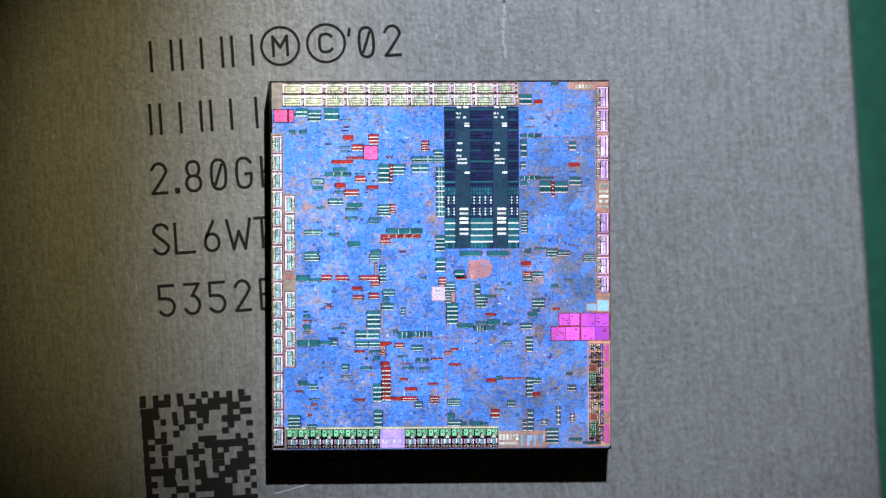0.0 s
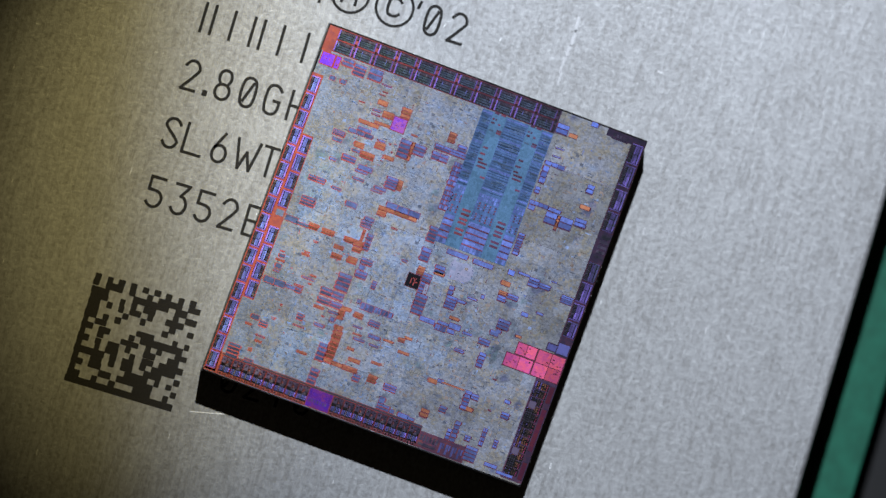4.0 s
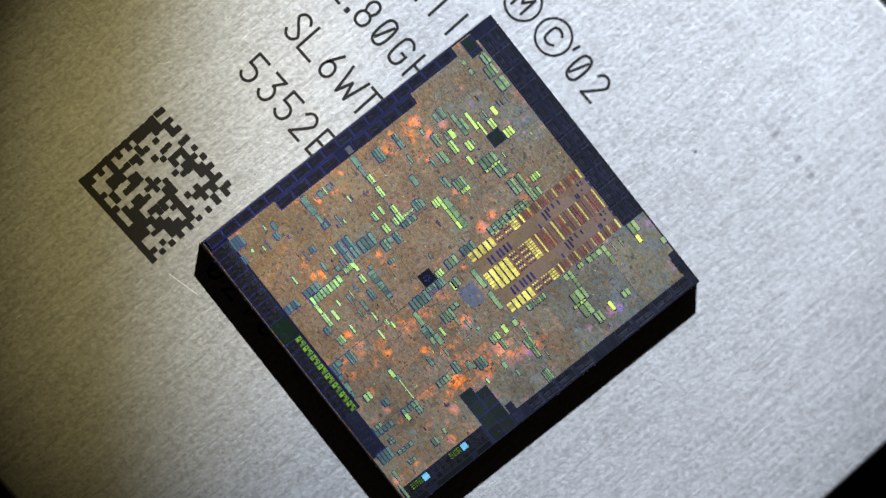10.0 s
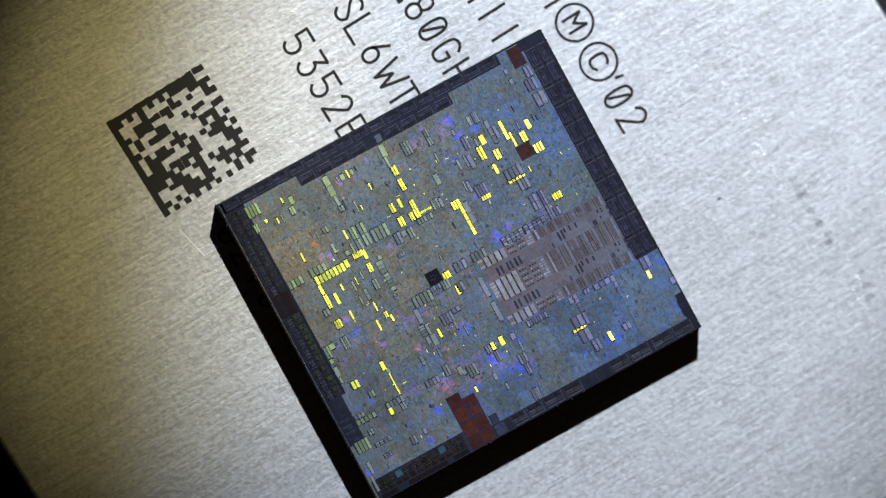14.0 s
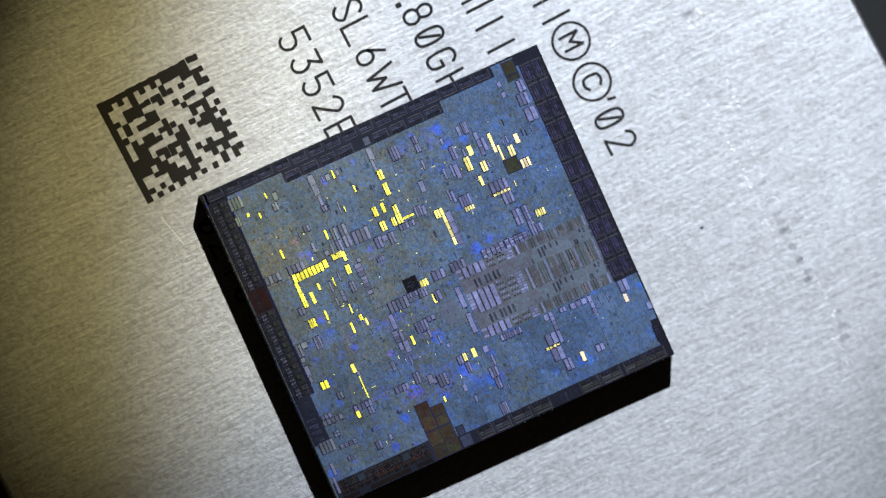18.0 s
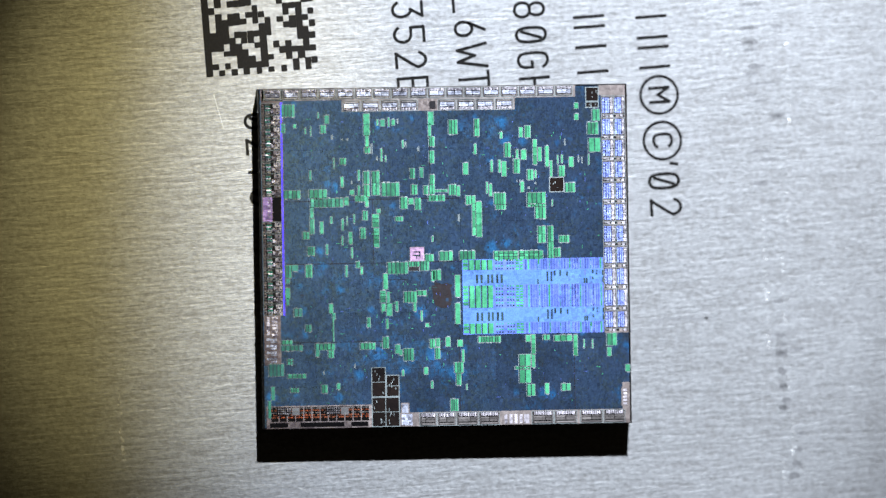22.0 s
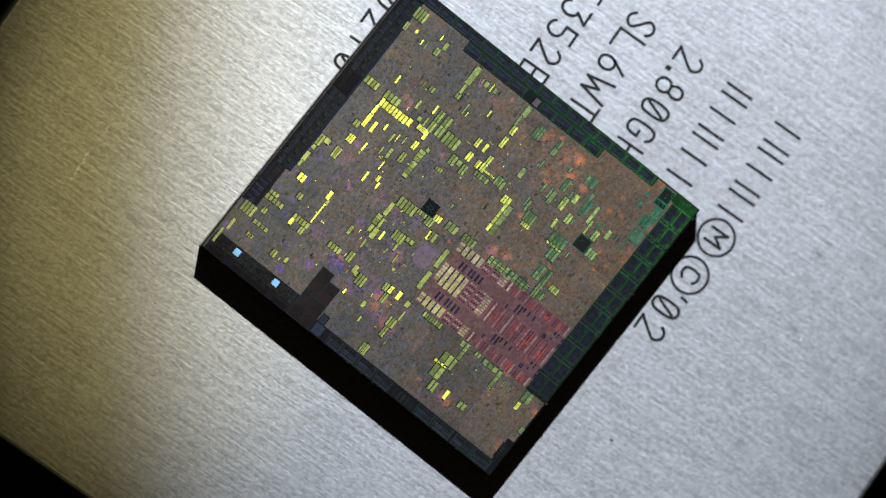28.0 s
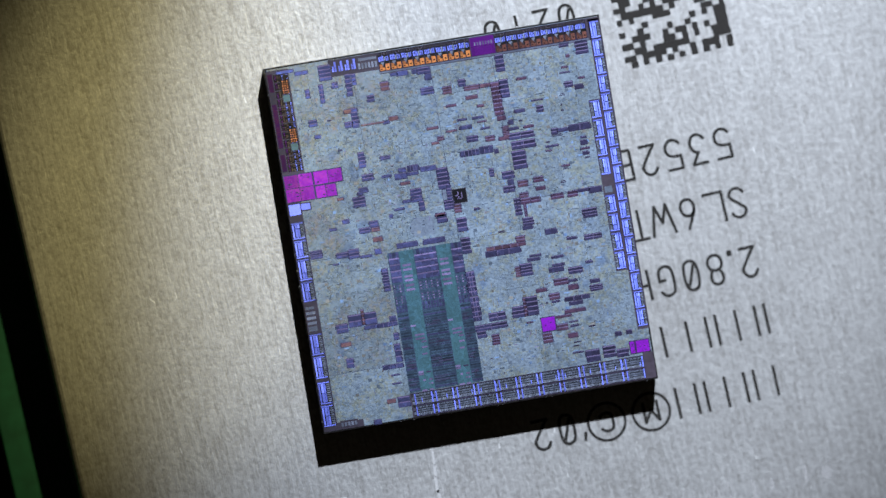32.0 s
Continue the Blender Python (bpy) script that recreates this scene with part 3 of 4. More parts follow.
# lower left
blocks([(522, 488, 545, 498, 1), (545, 493, 565, 498, 1), (670, 470, 680, 500, 5), (675, 513, 695, 524, 2), (675, 526, 685, 535, 1),
        (673, 537, 693, 550, 2), (535, 557, 545, 563, 1), (535, 575, 546, 583, 1), (647, 551, 670, 583, 4), (626, 586, 668, 600, 2, 2),
        (626, 604, 648, 615, 2), (650, 604, 670, 615, 2), (524, 602, 562, 613, 1, 2), (563, 604, 582, 610, 1), (583, 602, 593, 612, 2)], OX, OY)
blocks([(693, 585, 700, 592, 1), (702, 588, 725, 600, 1, 3), (727, 588, 760, 598, 1, 5), (726, 612, 745, 622, 2), (733, 636, 754, 642, 1, 2),
        (602, 645, 613, 656, 2), (635, 650, 653, 655, 1), (526, 674, 540, 682, 1), (543, 680, 557, 690, 2), (657, 680, 672, 712, 4),
        (732, 712, 744, 724, 2), (790, 708, 812, 720, 3), (790, 733, 800, 744, 1), (790, 745, 812, 756, 2), (830, 748, 850, 756, 1)], OX, OY)
blocks([(850, 750, 861, 755, 1), (658, 727, 672, 757, 4), (506, 735, 527, 760, 4), (540, 752, 556, 760, 2), (814, 748, 822, 755, 1)], OX, OY)
blocks([(566, 487, 583, 497, 2), (591, 488, 613, 497, 2), (634, 488, 650, 497, 2), (651, 488, 668, 498, 2), (653, 500, 668, 508, 2),
        (621, 508, 638, 514, 1), (622, 523, 639, 532, 2), (651, 519, 668, 530, 2), (671, 606, 688, 612, 1), (696, 608, 712, 617, 2),
        (673, 651, 688, 710, 8), (689, 704, 707, 710, 1), (708, 703, 735, 711, 2), (714, 687, 735, 693, 1), (758, 703, 773, 716, 3)], OX, OY, True)
# lower right
blocks([(788, 538, 808, 575, 5), (808, 574, 835, 582, 1), (840, 523, 859, 546, 4), (840, 571, 860, 576, 1), (861, 567, 882, 577, 1),
        (838, 578, 858, 588, 1, 4), (861, 579, 874, 586, 1), (888, 574, 905, 578, 1), (920, 574, 940, 585, 2), (941, 483, 960, 492, 2),
        (941, 530, 962, 548, 3), (943, 550, 952, 556, 1), (885, 606, 902, 612, 2), (930, 598, 941, 625, 4), (975, 505, 987, 512, 1)], OX, OY)
blocks([(1000, 496, 1012, 500, 1), (897, 502, 903, 508, 1), (876, 668, 887, 674, 1), (930, 670, 941, 705, 5), (942, 672, 955, 682, 2),
        (1003, 684, 1017, 695, 2), (932, 727, 941, 766, 5), (896, 711, 908, 722, 2), (965, 761, 986, 788, 4), (983, 722, 990, 755, 4, 2),
        (1008, 735, 1015, 750, 3, 2), (1005, 778, 1028, 784, 1), (1030, 785, 1060, 790, 1), (956, 745, 966, 755, 2, 2), (923, 745, 930, 765, 3)], OX, OY)
blocks([(867, 727, 881, 742, 2), (792, 645, 812, 649, 1), (860, 672, 876, 679, 1), (795, 618, 808, 622, 1), (924, 483, 938, 490, 2)], OX, OY, True)

# scattered single registers, in loose clusters
rng = random.Random(7)
KEEP_OFF = [(305, 40, 445, 300), (0, 0, 45, 656), (575, 0, 603, 656), (0, 0, 603, 48), (0, 612, 603, 656), (490, 405, 603, 470), (160, 110, 195, 145), (282, 360, 314, 395), (560, 460, 603, 656)]
HUBS = [(90, 100), (140, 170), (120, 210), (230, 60), (260, 150), (500, 80), (540, 170), (90, 300), (150, 370), (230, 330), (350, 330), (420, 370), (480, 330), (60, 460), (110, 540), (200, 500), (260, 480), (340, 560), (430, 470), (520, 520), (380, 420), (300, 590), (460, 600), (400, 400), (370, 380)]


def clear(x, y, w, h):
    return all(x + w < a or x > c or y + h < b or y > d for a, b, c, d in KEEP_OFF)


# small registers, plan units, with their number of stripes
SMALL = [
    (64, 589.7, 70, 594.7, 1), (71.1, 571.9, 81.1, 574.8, 1), (67.2, 562.9, 84.2, 564.7, 1), (43.4, 548.6, 53.4, 551.5, 1),
    (57.3, 443.7, 67.3, 446.6, 1), (54.4, 423.7, 70.4, 426.5, 1), (94.6, 399.1, 107.6, 401.9, 1), (109.2, 437.4, 131.2, 440.2, 1),
    (122.3, 430.4, 132.3, 432.3, 1), (124.4, 522.6, 143.4, 524.4, 1), (146, 563.8, 163, 567.6, 1), (146.8, 477.8, 163.8, 481.6, 1),
    (173.8, 478.1, 192.8, 481.9, 1), (181.6, 488.1, 189.7, 496, 1), (194.5, 498.3, 208.5, 506.1, 1), (191.7, 468.2, 201.9, 487.1, 6),
    (103.8, 269.7, 120.8, 273.6, 1), (125.1, 124.1, 140.2, 125.9, 1), (125.2, 116, 138.3, 118.9, 1), (124.7, 68.7, 142.7, 70.5, 1),
    (132.2, 226.9, 154.2, 230.7, 1), (171.6, 186, 189.7, 191.9, 1), (151.8, 163.6, 164.8, 166.5, 1), (171, 250.4, 191, 253.2, 1),
    (183.1, 322.7, 187.3, 344.7, 8), (204.2, 134.9, 215.2, 136.8, 1), (228.2, 527.6, 240.2, 531.5, 1), (233.4, 507.7, 252.4, 511.5, 1),
    (228.5, 500.7, 244.5, 502.5, 1), (224.6, 487.6, 239.6, 490.4, 1)]
SMALL_LOW = [
    (263.3, 509, 279.3, 511.9, 1), (283.4, 492.3, 301.4, 495.1, 1), (230.3, 402.4, 237.5, 416.4, 3), (277, 536.2, 294, 540, 1),
    (308.5, 480.4, 319.5, 487.3, 2), (407.8, 527.9, 449.8, 530.4, 1), (310.5, 374.2, 318.7, 394.2, 4), (309.7, 357.3, 325.9, 373.1, 3),
    (297.9, 349.1, 310, 364, 3), (361.6, 362.7, 369.8, 379.7, 2), (382.6, 381.1, 397.6, 385.9, 1), (380.2, 413.2, 397.2, 418, 1),
    (397.7, 370.2, 414.7, 373.1, 1), (266, 348.7, 275, 351.6, 1), (328, 347.4, 345, 353.3, 1), (290.3, 122.8, 305.5, 134.7, 2),
    (326, 336.4, 343.1, 352.2, 2), (335.4, 302.6, 373.5, 311.2, 1), (385.4, 303.1, 421.5, 311.7, 1), (444, 178.8, 455.1, 186.7, 1),
    (444.3, 144.5, 452.5, 156.5, 2), (463.3, 554.1, 475.4, 561, 1), (457.1, 411, 472.2, 419.8, 1), (523.7, 518.7, 533.7, 524.6, 1),
    (502.2, 404.4, 512.3, 408.3, 1), (447.9, 348.7, 463, 358.6, 2), (445.2, 321.6, 461.3, 329.4, 1), (450.5, 299.5, 461.6, 308.4, 1),
    (528.7, 292.3, 538.7, 294.2, 1), (453.2, 82.2, 468.3, 84, 1), (453.4, 67.1, 468.5, 68.9, 1)]
for x0, y0, x1, y1, n in SMALL + SMALL_LOW:
    block(x0, y0, x1, y1, n, 1, rng.random() < (0.2 if y1 < 330 else 0.4), 0.35)
# bare wire bundles
BUNDLES = [
    (82.5, 524, 92.5, 528.9), (89.6, 507, 93.7, 511), (88.7, 497.1, 94.8, 502), (99.1, 454.3, 119.1, 459.1), (55.6, 407.6, 65.6, 410.5),
    (96.6, 394, 107.7, 397.9), (105.8, 371.1, 115.9, 376), (122.2, 445.4, 130.2, 448.3), (164.7, 490.9, 171.7, 493.8), (95.2, 110.6, 108.3, 112.5),
    (125.5, 86.8, 138.5, 88.6), (128.6, 80.7, 140.6, 82.6), (167.5, 186.8, 173.6, 199.9), (179.7, 175.9, 184.8, 179.9), (171.8, 163.7, 176.9, 167.7),
    (226.5, 301.2, 240.5, 305), (500.4, 545.5, 508.4, 548.4), (489.1, 490.4, 498.2, 493.3)]
for x0, y0, x1, y1 in BUNDLES:
    k = max(2, int((y1 - y0) / 2.6))
    p = (y1 - y0) / k
    circuit("wire_bundle", [M_CAP, M_PATCH], [(x0 + (n % 2) * 1.2, y0 + n * p, x1 - (n % 3) * 1.1, y0 + n * p + 1.4, 2, 1 if n % 4 == 3 else 0) for n in range(k)])
# loose vias and short wires round them
boxes = []
for _ in range(750):
    hx, hy = HUBS[rng.randrange(len(HUBS))]
    x, y = rng.gauss(hx, 50), rng.gauss(hy, 44)
    w, h = rng.choice(((2, 1.2), (1.2, 2.4), (3.5, 1), (1.5, 1.5), (6, 0.9), (0.9, 7)))
    if 48 < x < 560 and 50 < y < 604 and clear(x, y, w, h):
        boxes.append((x, y, x + w, y + h, 1, rng.choice((0, 0, 1, 2, 3, 3, 4, 4, 4))))
tagged(circuit("circuit_specks", [M_LINE, M_MACRO, M_RED, M_PATCH, M_MEMLINE], boxes), kind="stuff")
# faint single cells of the logic, a shade apart from the rest
boxes = []
while len(boxes) < 1500:
    x, y = rng.uniform(48, 572), rng.uniform(50, 608)
    w, h = rng.choice(((5, 2), (3, 3), (8, 2.2), (2, 5), (4, 4), (11, 1.6), (6, 5), (1.4, 9)))
    if clear(x, y, w, h):
        boxes.append((x, y, x + w, y + h, 0.12 + 0.0002 * len(boxes), rng.choice((0, 0, 0, 1, 1, 2))))
tagged(circuit("cell_layer", [M_CELL_DARK, M_CELL_WARM, M_CELL_COOL], boxes), kind="stuff")
# long wiring channels
boxes = [(311, 395, 312, 470, 1, 0), (311, 470, 312.2, 610, 1, 0), (200, 455, 312, 456, 1, 0), (198, 300, 199.2, 470, 1, 0), (45, 352, 200, 353.4, 1, 0), (370, 530, 450, 531.2, 1, 0), (450, 440, 451, 610, 1, 0), (341, 395, 342, 440, 1, 0), (200, 470, 201, 610, 1, 0), (445, 100, 575, 101, 1, 0), (445, 305, 575, 306, 1, 0), (310, 300, 311, 395, 1, 0)]
for wire in boxes:
    circuit("wiring_channel", [M_PATCH], [wire])


# memory array: five strips with striped lower ends
def array_strip(x0, x1, decoder):
    boxes = [(x0, 47, x1, 298, 1, 0)]
    w = x1 - x0
    if decoder:
        for a, c, y in ((3, 12, 46), (16, 26, 46), (2, 6, 57), (8, 11, 57), (2, 9, 64), (16, 21, 64), (18, 28, 75), (18, 28, 79), (4, 14, 110), (2, 13, 122), (2, 12, 132), (4, 23, 138), (4, 23, 145), (18, 28, 162)):
            boxes.append((x0 + a * 0.9, y, x0 + c * 0.9, y + 3.2, 2, 1))
        boxes.append((x0 + 2, 78, x0 + 11, 80.5, 2, 5))
        for y in (226, 234, 243, 250, 262, 270):
            boxes.append((x0 + 7, y, x1 - 3, y + 4, 2, 1))
    else:
        for n in range(30):
            y = 50 + n * 4.6
            boxes.append((x0 + 1, y, x1 - 1, y + rng.choice((1.2, 2.2, 3.2)), 2, 3 if n % 4 else 2))
        for y in (58, 90, 124, 160):
            for k in range(4):
                at = y + k * 3.4 + rng.uniform(-1, 1)
                boxes.append((x0 + w * rng.choice((0.08, 0.3, 0.5)), at, x1 - w * rng.choice((0.08, 0.08, 0.35)), at + rng.uniform(0.9, 2.1), 3, 5))
        for n in range(int(w / 5)):
            for y in (190, 197):
                boxes.append((x0 + 1 + n * 5, y, x0 + 4.5 + n * 5, y + 6, 2, 2))
            for y in (206, 211, 216, 226, 231, 236):
                boxes.append((x0 + 1 + n * 5, y, x0 + 3.6 + n * 5, y + 3, 2, 1 if n % 2 else 2))
        for y in (244, 255, 266, 277):
            boxes.append((x0 + 1, y, x1 - 1, y + 8, 2, 2))
            boxes.append((x0 + 1, y + 8, x1 - 1, y + 10.4, 2, 1))
        for n in range(int(w / 6)):
            boxes.append((x0 + 1 + n * 6, 288, x0 + 6 + n * 6, 297, 2, 2))
    circuit("memory_strip", [M_DECODER if decoder else M_ARRAY, M_MEMGAP, M_MEMBAR, M_MEMLINE, M_TOP, M_ROW], boxes, label="dark striped memory array strip")


for x0, x1, dec in ((308, 328, False), (328, 353.5, True), (353.5, 395, False), (395, 420.5, True), (420.5, 441, False)):
    array_strip(x0, x1, dec)
bm = bmesh.new()
ring = [(345 + 23.5 + (22 + rng.uniform(-5, 4)) * math.copysign(abs(math.cos(n * math.tau / 24)) ** 0.5, math.cos(n * math.tau / 24)), 334 + (18 + rng.uniform(-4, 3)) * math.copysign(abs(math.sin(n * math.tau / 24)) ** 0.5, math.sin(n * math.tau / 24))) for n in range(24)]
bm.faces.new([bm.verts.new((ux(x) * MM, uy(y) * MM, (FACE + 0.0008) * MM)) for x, y in reversed(ring)])
part("shaded_patch", bm, M_PATCH, die)


# smooth film blocks
def film(x0, y0, x1, y1, cols=1, rows=1):
    pw, ph = (x1 - x0) / cols, (y1 - y0) / rows
    boxes = [(x0 - 1, y0 - 1, x1 + 1, y1 + 1, 1, 1)]
    boxes += [(x0 + c * pw + 0.6, y0 + r * ph + 0.6, x0 + (c + 1) * pw - 0.6, y0 + (r + 1) * ph - 0.6, 2, 0) for c in range(cols) for r in range(rows)]
    for _ in range(3 * cols * rows):
        x, y = rng.uniform(x0 + 3, x1 - 7), rng.uniform(y0 + 3, y1 - 4)
        boxes.append((x, y, x + rng.uniform(2, 5), y + rng.uniform(1, 2), 3, 1))
    circuit("film_block", [M_FILM if x1 < 200 else M_PINK, M_CAP], boxes, label="smooth film block that glows in one colour")


film(497, 438, 548, 462, 2)
film(511, 414, 548, 436, 2)
film(550, 414, 601, 462, 2, 2)
film(165, 115, 190, 140)
film(6, 51, 30, 73)
film(32, 51, 41, 73)
circuit("film_block", [M_LOGO, M_TRIM], [(284, 365, 310, 391, 1, 1), (285, 366, 309, 390, 2, 0)], label="dark film square with a small bright mark")
circuit("logo_mark", [M_LINE], [(292, 372, 294, 384, 4, 0), (292, 372, 302, 374, 4, 0), (298, 372, 300, 386, 4, 0), (298, 378, 305, 380, 4, 0)])
circuit("pad_block", [M_CAP, M_PATCH], [(312, 358, 327, 394, 0.4, 0), (312.8, 359, 326.2, 374, 0.7, 1), (312.8, 375, 326.2, 393, 0.7, 1)])


# ring of pads
def pad(x0, y0, x1, y1, along, kind, teeth=7, under=None, flip=False):
    """A pad cell: a dark plate with combs of short contacts beside a solid bar."""
    mats = [M_EDGE, {"cells": M_CELL, "tops": M_TOP, "sides": M_SIDE}[kind], M_LINE, M_PADS, M_SIDE, M_PADRIM]
    boxes = [(x0 - 0.5, y0 - 0.5, x1 + 0.5, y1 + 0.5, 0.8, 5), (x0 + 0.3, y0 + 0.3, x1 - 0.3, y1 - 0.3, 1, 0)]
    teeth += 4
    w, h = x1 - x0, y1 - y0
    if along == "x":
        p = w / teeth
        for n in range(teeth):
            u, v = x0 + n * p + 0.35, x0 + (n + 1) * p - 0.35
            if n in (0, teeth - 1):
                boxes.append((u, y0 + 1, v, y1 - 1, 2, 4))
                continue
            boxes.append((u, y0 + 0.8 + rng.uniform(0, 0.8), v, y0 + h * 0.30, 2, 3))
            boxes.append((u - 0.15, y0 + h * 0.36, v + 0.15, y0 + h * 0.70, 2, 1))
            boxes.append((u, y0 + h * 0.77, v, y1 - 0.8 - rng.uniform(0, 0.8), 2, 1))
        boxes.append((x0 + 2, y0 + h * 0.51, x1 - 2, y0 + h * 0.545, 3, 0))
    else:
        p = h / teeth

        def across(a, b):
            return (x1 - b * w, x1 - a * w) if flip else (x0 + a * w, x0 + b * w)

        def bar(a, b, u, v, level, mat):
            left, right = across(a, b)
            boxes.append((left, u, right, v, level, mat))

        for n in range(1, teeth - 1):
            bar(0.03, rng.uniform(0.26, 0.32), y0 + n * p + 0.35, y0 + (n + 1) * p - 0.75, 2, 3)
        cut = y0 + h * rng.choice((0.36, 0.5, 0.64))
        for u, v in ((y0 + 3.2, cut - 0.5), (cut + 0.5, y1 - 3.4)):
            bar(0.36, 0.50, u, v, 2, 1)
            bar(0.52, 0.72, u, v, 2, 1)
        bar(0.04, 0.96, y0 + 0.7, y0 + 2.6, 2, 4)
        bar(0.04, 0.96, y1 - 2.8, y1 - 0.7, 2, 4)
        bar(0.80, 0.93, y0 + 3.4, y1 - 3.6, 2, 4)
    circuit("pad_cell", mats, boxes, under)


rail = [M_TRIM, M_PADS]
rail_top = circuit("pad_rail", rail, [(2, 3, 442, 46, 0.5, 0), (2, 46, 20, 50, 0.5, 0)], label="tan rail under a row of pads")
rail_left = circuit("pad_rail", rail, [(1, 92, 22, 650, 0.5, 0), (22, 200, 43, 508, 0.5, 0)], label="tan rail under a row of pads")
rail_right = circuit("pad_rail", rail, [(577.4, 16, 602, 462, 0.5, 0), (530, 3, 602, 16, 0.5, 0), (562, 462, 602, 650, 0.5, 0)], label="tan rail under a row of pads")
rail_low = circuit("pad_rail", rail, [(2, 613, 402, 652, 0.5, 0), (402, 622, 490, 652, 0.5, 0)], label="tan rail under a row of pads")
for n in range(11):
    x = 22 + n * 38
    pad(x - 0.6, 4.2, x + 32.6, 22.6, "x", "tops", 7, rail_top)
    pad(x - 0.6, 24, x + 32.6, 45, "x", "tops", 7, rail_top)
    circuit("pad_gap", [M_EDGE, M_PADS, M_TRIM, M_CELL], [(x + 33.2, 5, x + 36.8, 44.5, 1, 0), (x + 33, 7, x + 37, 12, 2, 1), (x + 33, 14, x + 37, 20, 2, 2), (x + 33, 25, x + 37, 31, 2, 1), (x + 33, 33, x + 35, 43, 2, 1), (x + 35.6, 33, x + 37, 38, 2, 3 if n % 3 == 0 else 1), (x + 5 + (n % 4) * 7, 28, x + 6.2 + (n % 4) * 7, 36, 3, 3)], rail_top)
for n in range(17):
    y = 97 + n * 32.4
    pad(2.5, y, 20, y + 30.5, "y", "cells", 8, rail_left)
for n in range(9):
    y = 203 + n * 34
    if n == 4:
        circuit("dark_pad", [M_PATCH, M_TRIM], [(26, 341, 40, 352, 2, 0)], rail_left)
        continue
    pad(23.5, y, 42, y + 31.5, "y", "cells", 8, rail_left, True)
for y0, y1, teeth in ((12, 50, 6), (52, 92, 7), (98, 138, 8), (140, 178, 8), (236, 272, 8), (274, 312, 8), (314, 346, 8), (348, 378, 8)):
    pad(579, y0, 601.5, y1, "y", "sides", teeth, rail_right)
circuit("pad_cell", [M_TRIM, M_LINE, M_PADS], [(582, 182, 601, 232, 1, 0)] + [(584, 195 + n * 9, 600, 200 + n * 9, 2, 2) for n in range(4)] + [(584, 183, 600, 192, 2, 2)])
circuit("pad_cell", [M_TRIM, M_PADS], [(540, 6, 572, 18, 1, 0)] + [(542 + n * 6, 8, 546 + n * 6, 15, 2, 1) for n in range(5)])
circuit("pad_cell", [M_TRIM, M_CELL], [(560, 396, 601, 411, 1, 0), (562, 398, 578, 409, 2, 1), (580, 391, 600, 410, 2, 1)])
circuit("film_bar", [M_FILM_BAR, M_TRIM], [(591, 468, 601, 645, 1, 1), (592, 470, 600, 500, 2, 0), (592, 512, 600, 590, 2, 0), (592, 612, 600, 644, 2, 0)])
for n in range(12):
    y = 468 + n * 14.6
    circuit("dotted_pad", [M_TRIM, M_DOT, M_PINK_DIM, M_EDGE, M_SIDE], [(564, y, 590, y + 13, 1, 3)] + [(565 + c * 4.1, y + 0.8 + r * 2.5, 567.4 + c * 4.1, y + 2.3 + r * 2.5, 2, (4, 1, 4, 1, 1, 2)[c]) for c in range(6) for r in range(5) if rng.random() < 0.85], rail_right)


def bottom_pad(x, lit):
    """A driver cell: a comb of short lit wires above rows of small contacts."""
    boxes = [(x - 0.3, 617.4, x + 20.7, 651.6, 0.8, 7), (x + 0.6, 618.2, x + 20, 651, 1, 0)]
    boxes += [(x + 1.2, 618.8, x + 8.6, 630, 2, 1), (x + 10, 618.8, x + 19, 624, 2, 1), (x + 13.5, 624, x + 19, 630, 2, 1), (x + 9.2, 620, x + 9.7, 633, 2, 5)]
    boxes += [(x + 11, 625.5, x + 13, 629, 2, 5), (x + 3, 622, x + 6, 624.4, 3, 0), (x + 15, 620.5, x + 17.5, 622.5, 3, 0)]
    boxes += [(x + 10.2, 630.6, x + 16.4, 633.8, 2, 2), (x + 12.2, 628.4, x + 14.6, 633, 3, 2)]
    for n in range(6):
        u = x + 1.6 + n * 3.05
        boxes.append((u, 634.8 + rng.uniform(0, 1.2), u + 2.1, 645 - rng.uniform(0, 2), 2, (4, 6, 2, 6, 3, 4)[n]))
        if n % 2:
            boxes.append((u - 0.4, 640, u + 1.2, 641.2, 3, 0))
    for n in range(2):
        boxes.append((x + 2 + n * 9.6, 646.4, x + 9.4 + n * 9.6, 650.4, 2, 5))
        boxes.append((x + 3.6 + n * 9.6, 647.4, x + 6.8 + n * 9.6, 650.4, 3, 0))
    circuit("pad_cell", [M_EDGE, lit, M_PADS, M_CELL, M_SIDE, M_TRIM, M_CONTACT, M_PADRIM], boxes, rail_low)


circuit("bus_line", [M_BUS], [(24, 614.2, 402, 617, 1.2, 0)])
for n in range(8):
    bottom_pad(26 + n * 20.7, M_GREEN_DIM)
    bottom_pad(236 + n * 20.7, M_GREEN)
circuit("film_block", [M_PINK_DIM, M_PADS, M_PLUM], [(192, 618, 235, 633.6, 2, 0), (192, 634, 235, 650.5, 2, 2)] + [(196 + n * 5, 636, 198 + n * 5, 642, 3, 1) for n in range(7)], label="smooth film block that glows in one colour")
circuit("pad_cell", [M_TRIM, M_PADS], [(402, 626, 439, 650, 1, 0)] + [(404 + n * 6, 628, 408 + n * 6, 638, 2, 1) for n in range(6)] + [(404, 642, 436, 647, 2, 1)])
circuit("pad_cell", [M_TRIM, M_CELL], [(440, 628, 487, 650, 1, 0)] + [(442 + n * 11.5, 630, 446 + n * 11.5, 648, 2, 1) for n in range(4)] + [(447 + n * 11.5, 630, 450 + n * 11.5, 640, 2, 1) for n in range(4)])

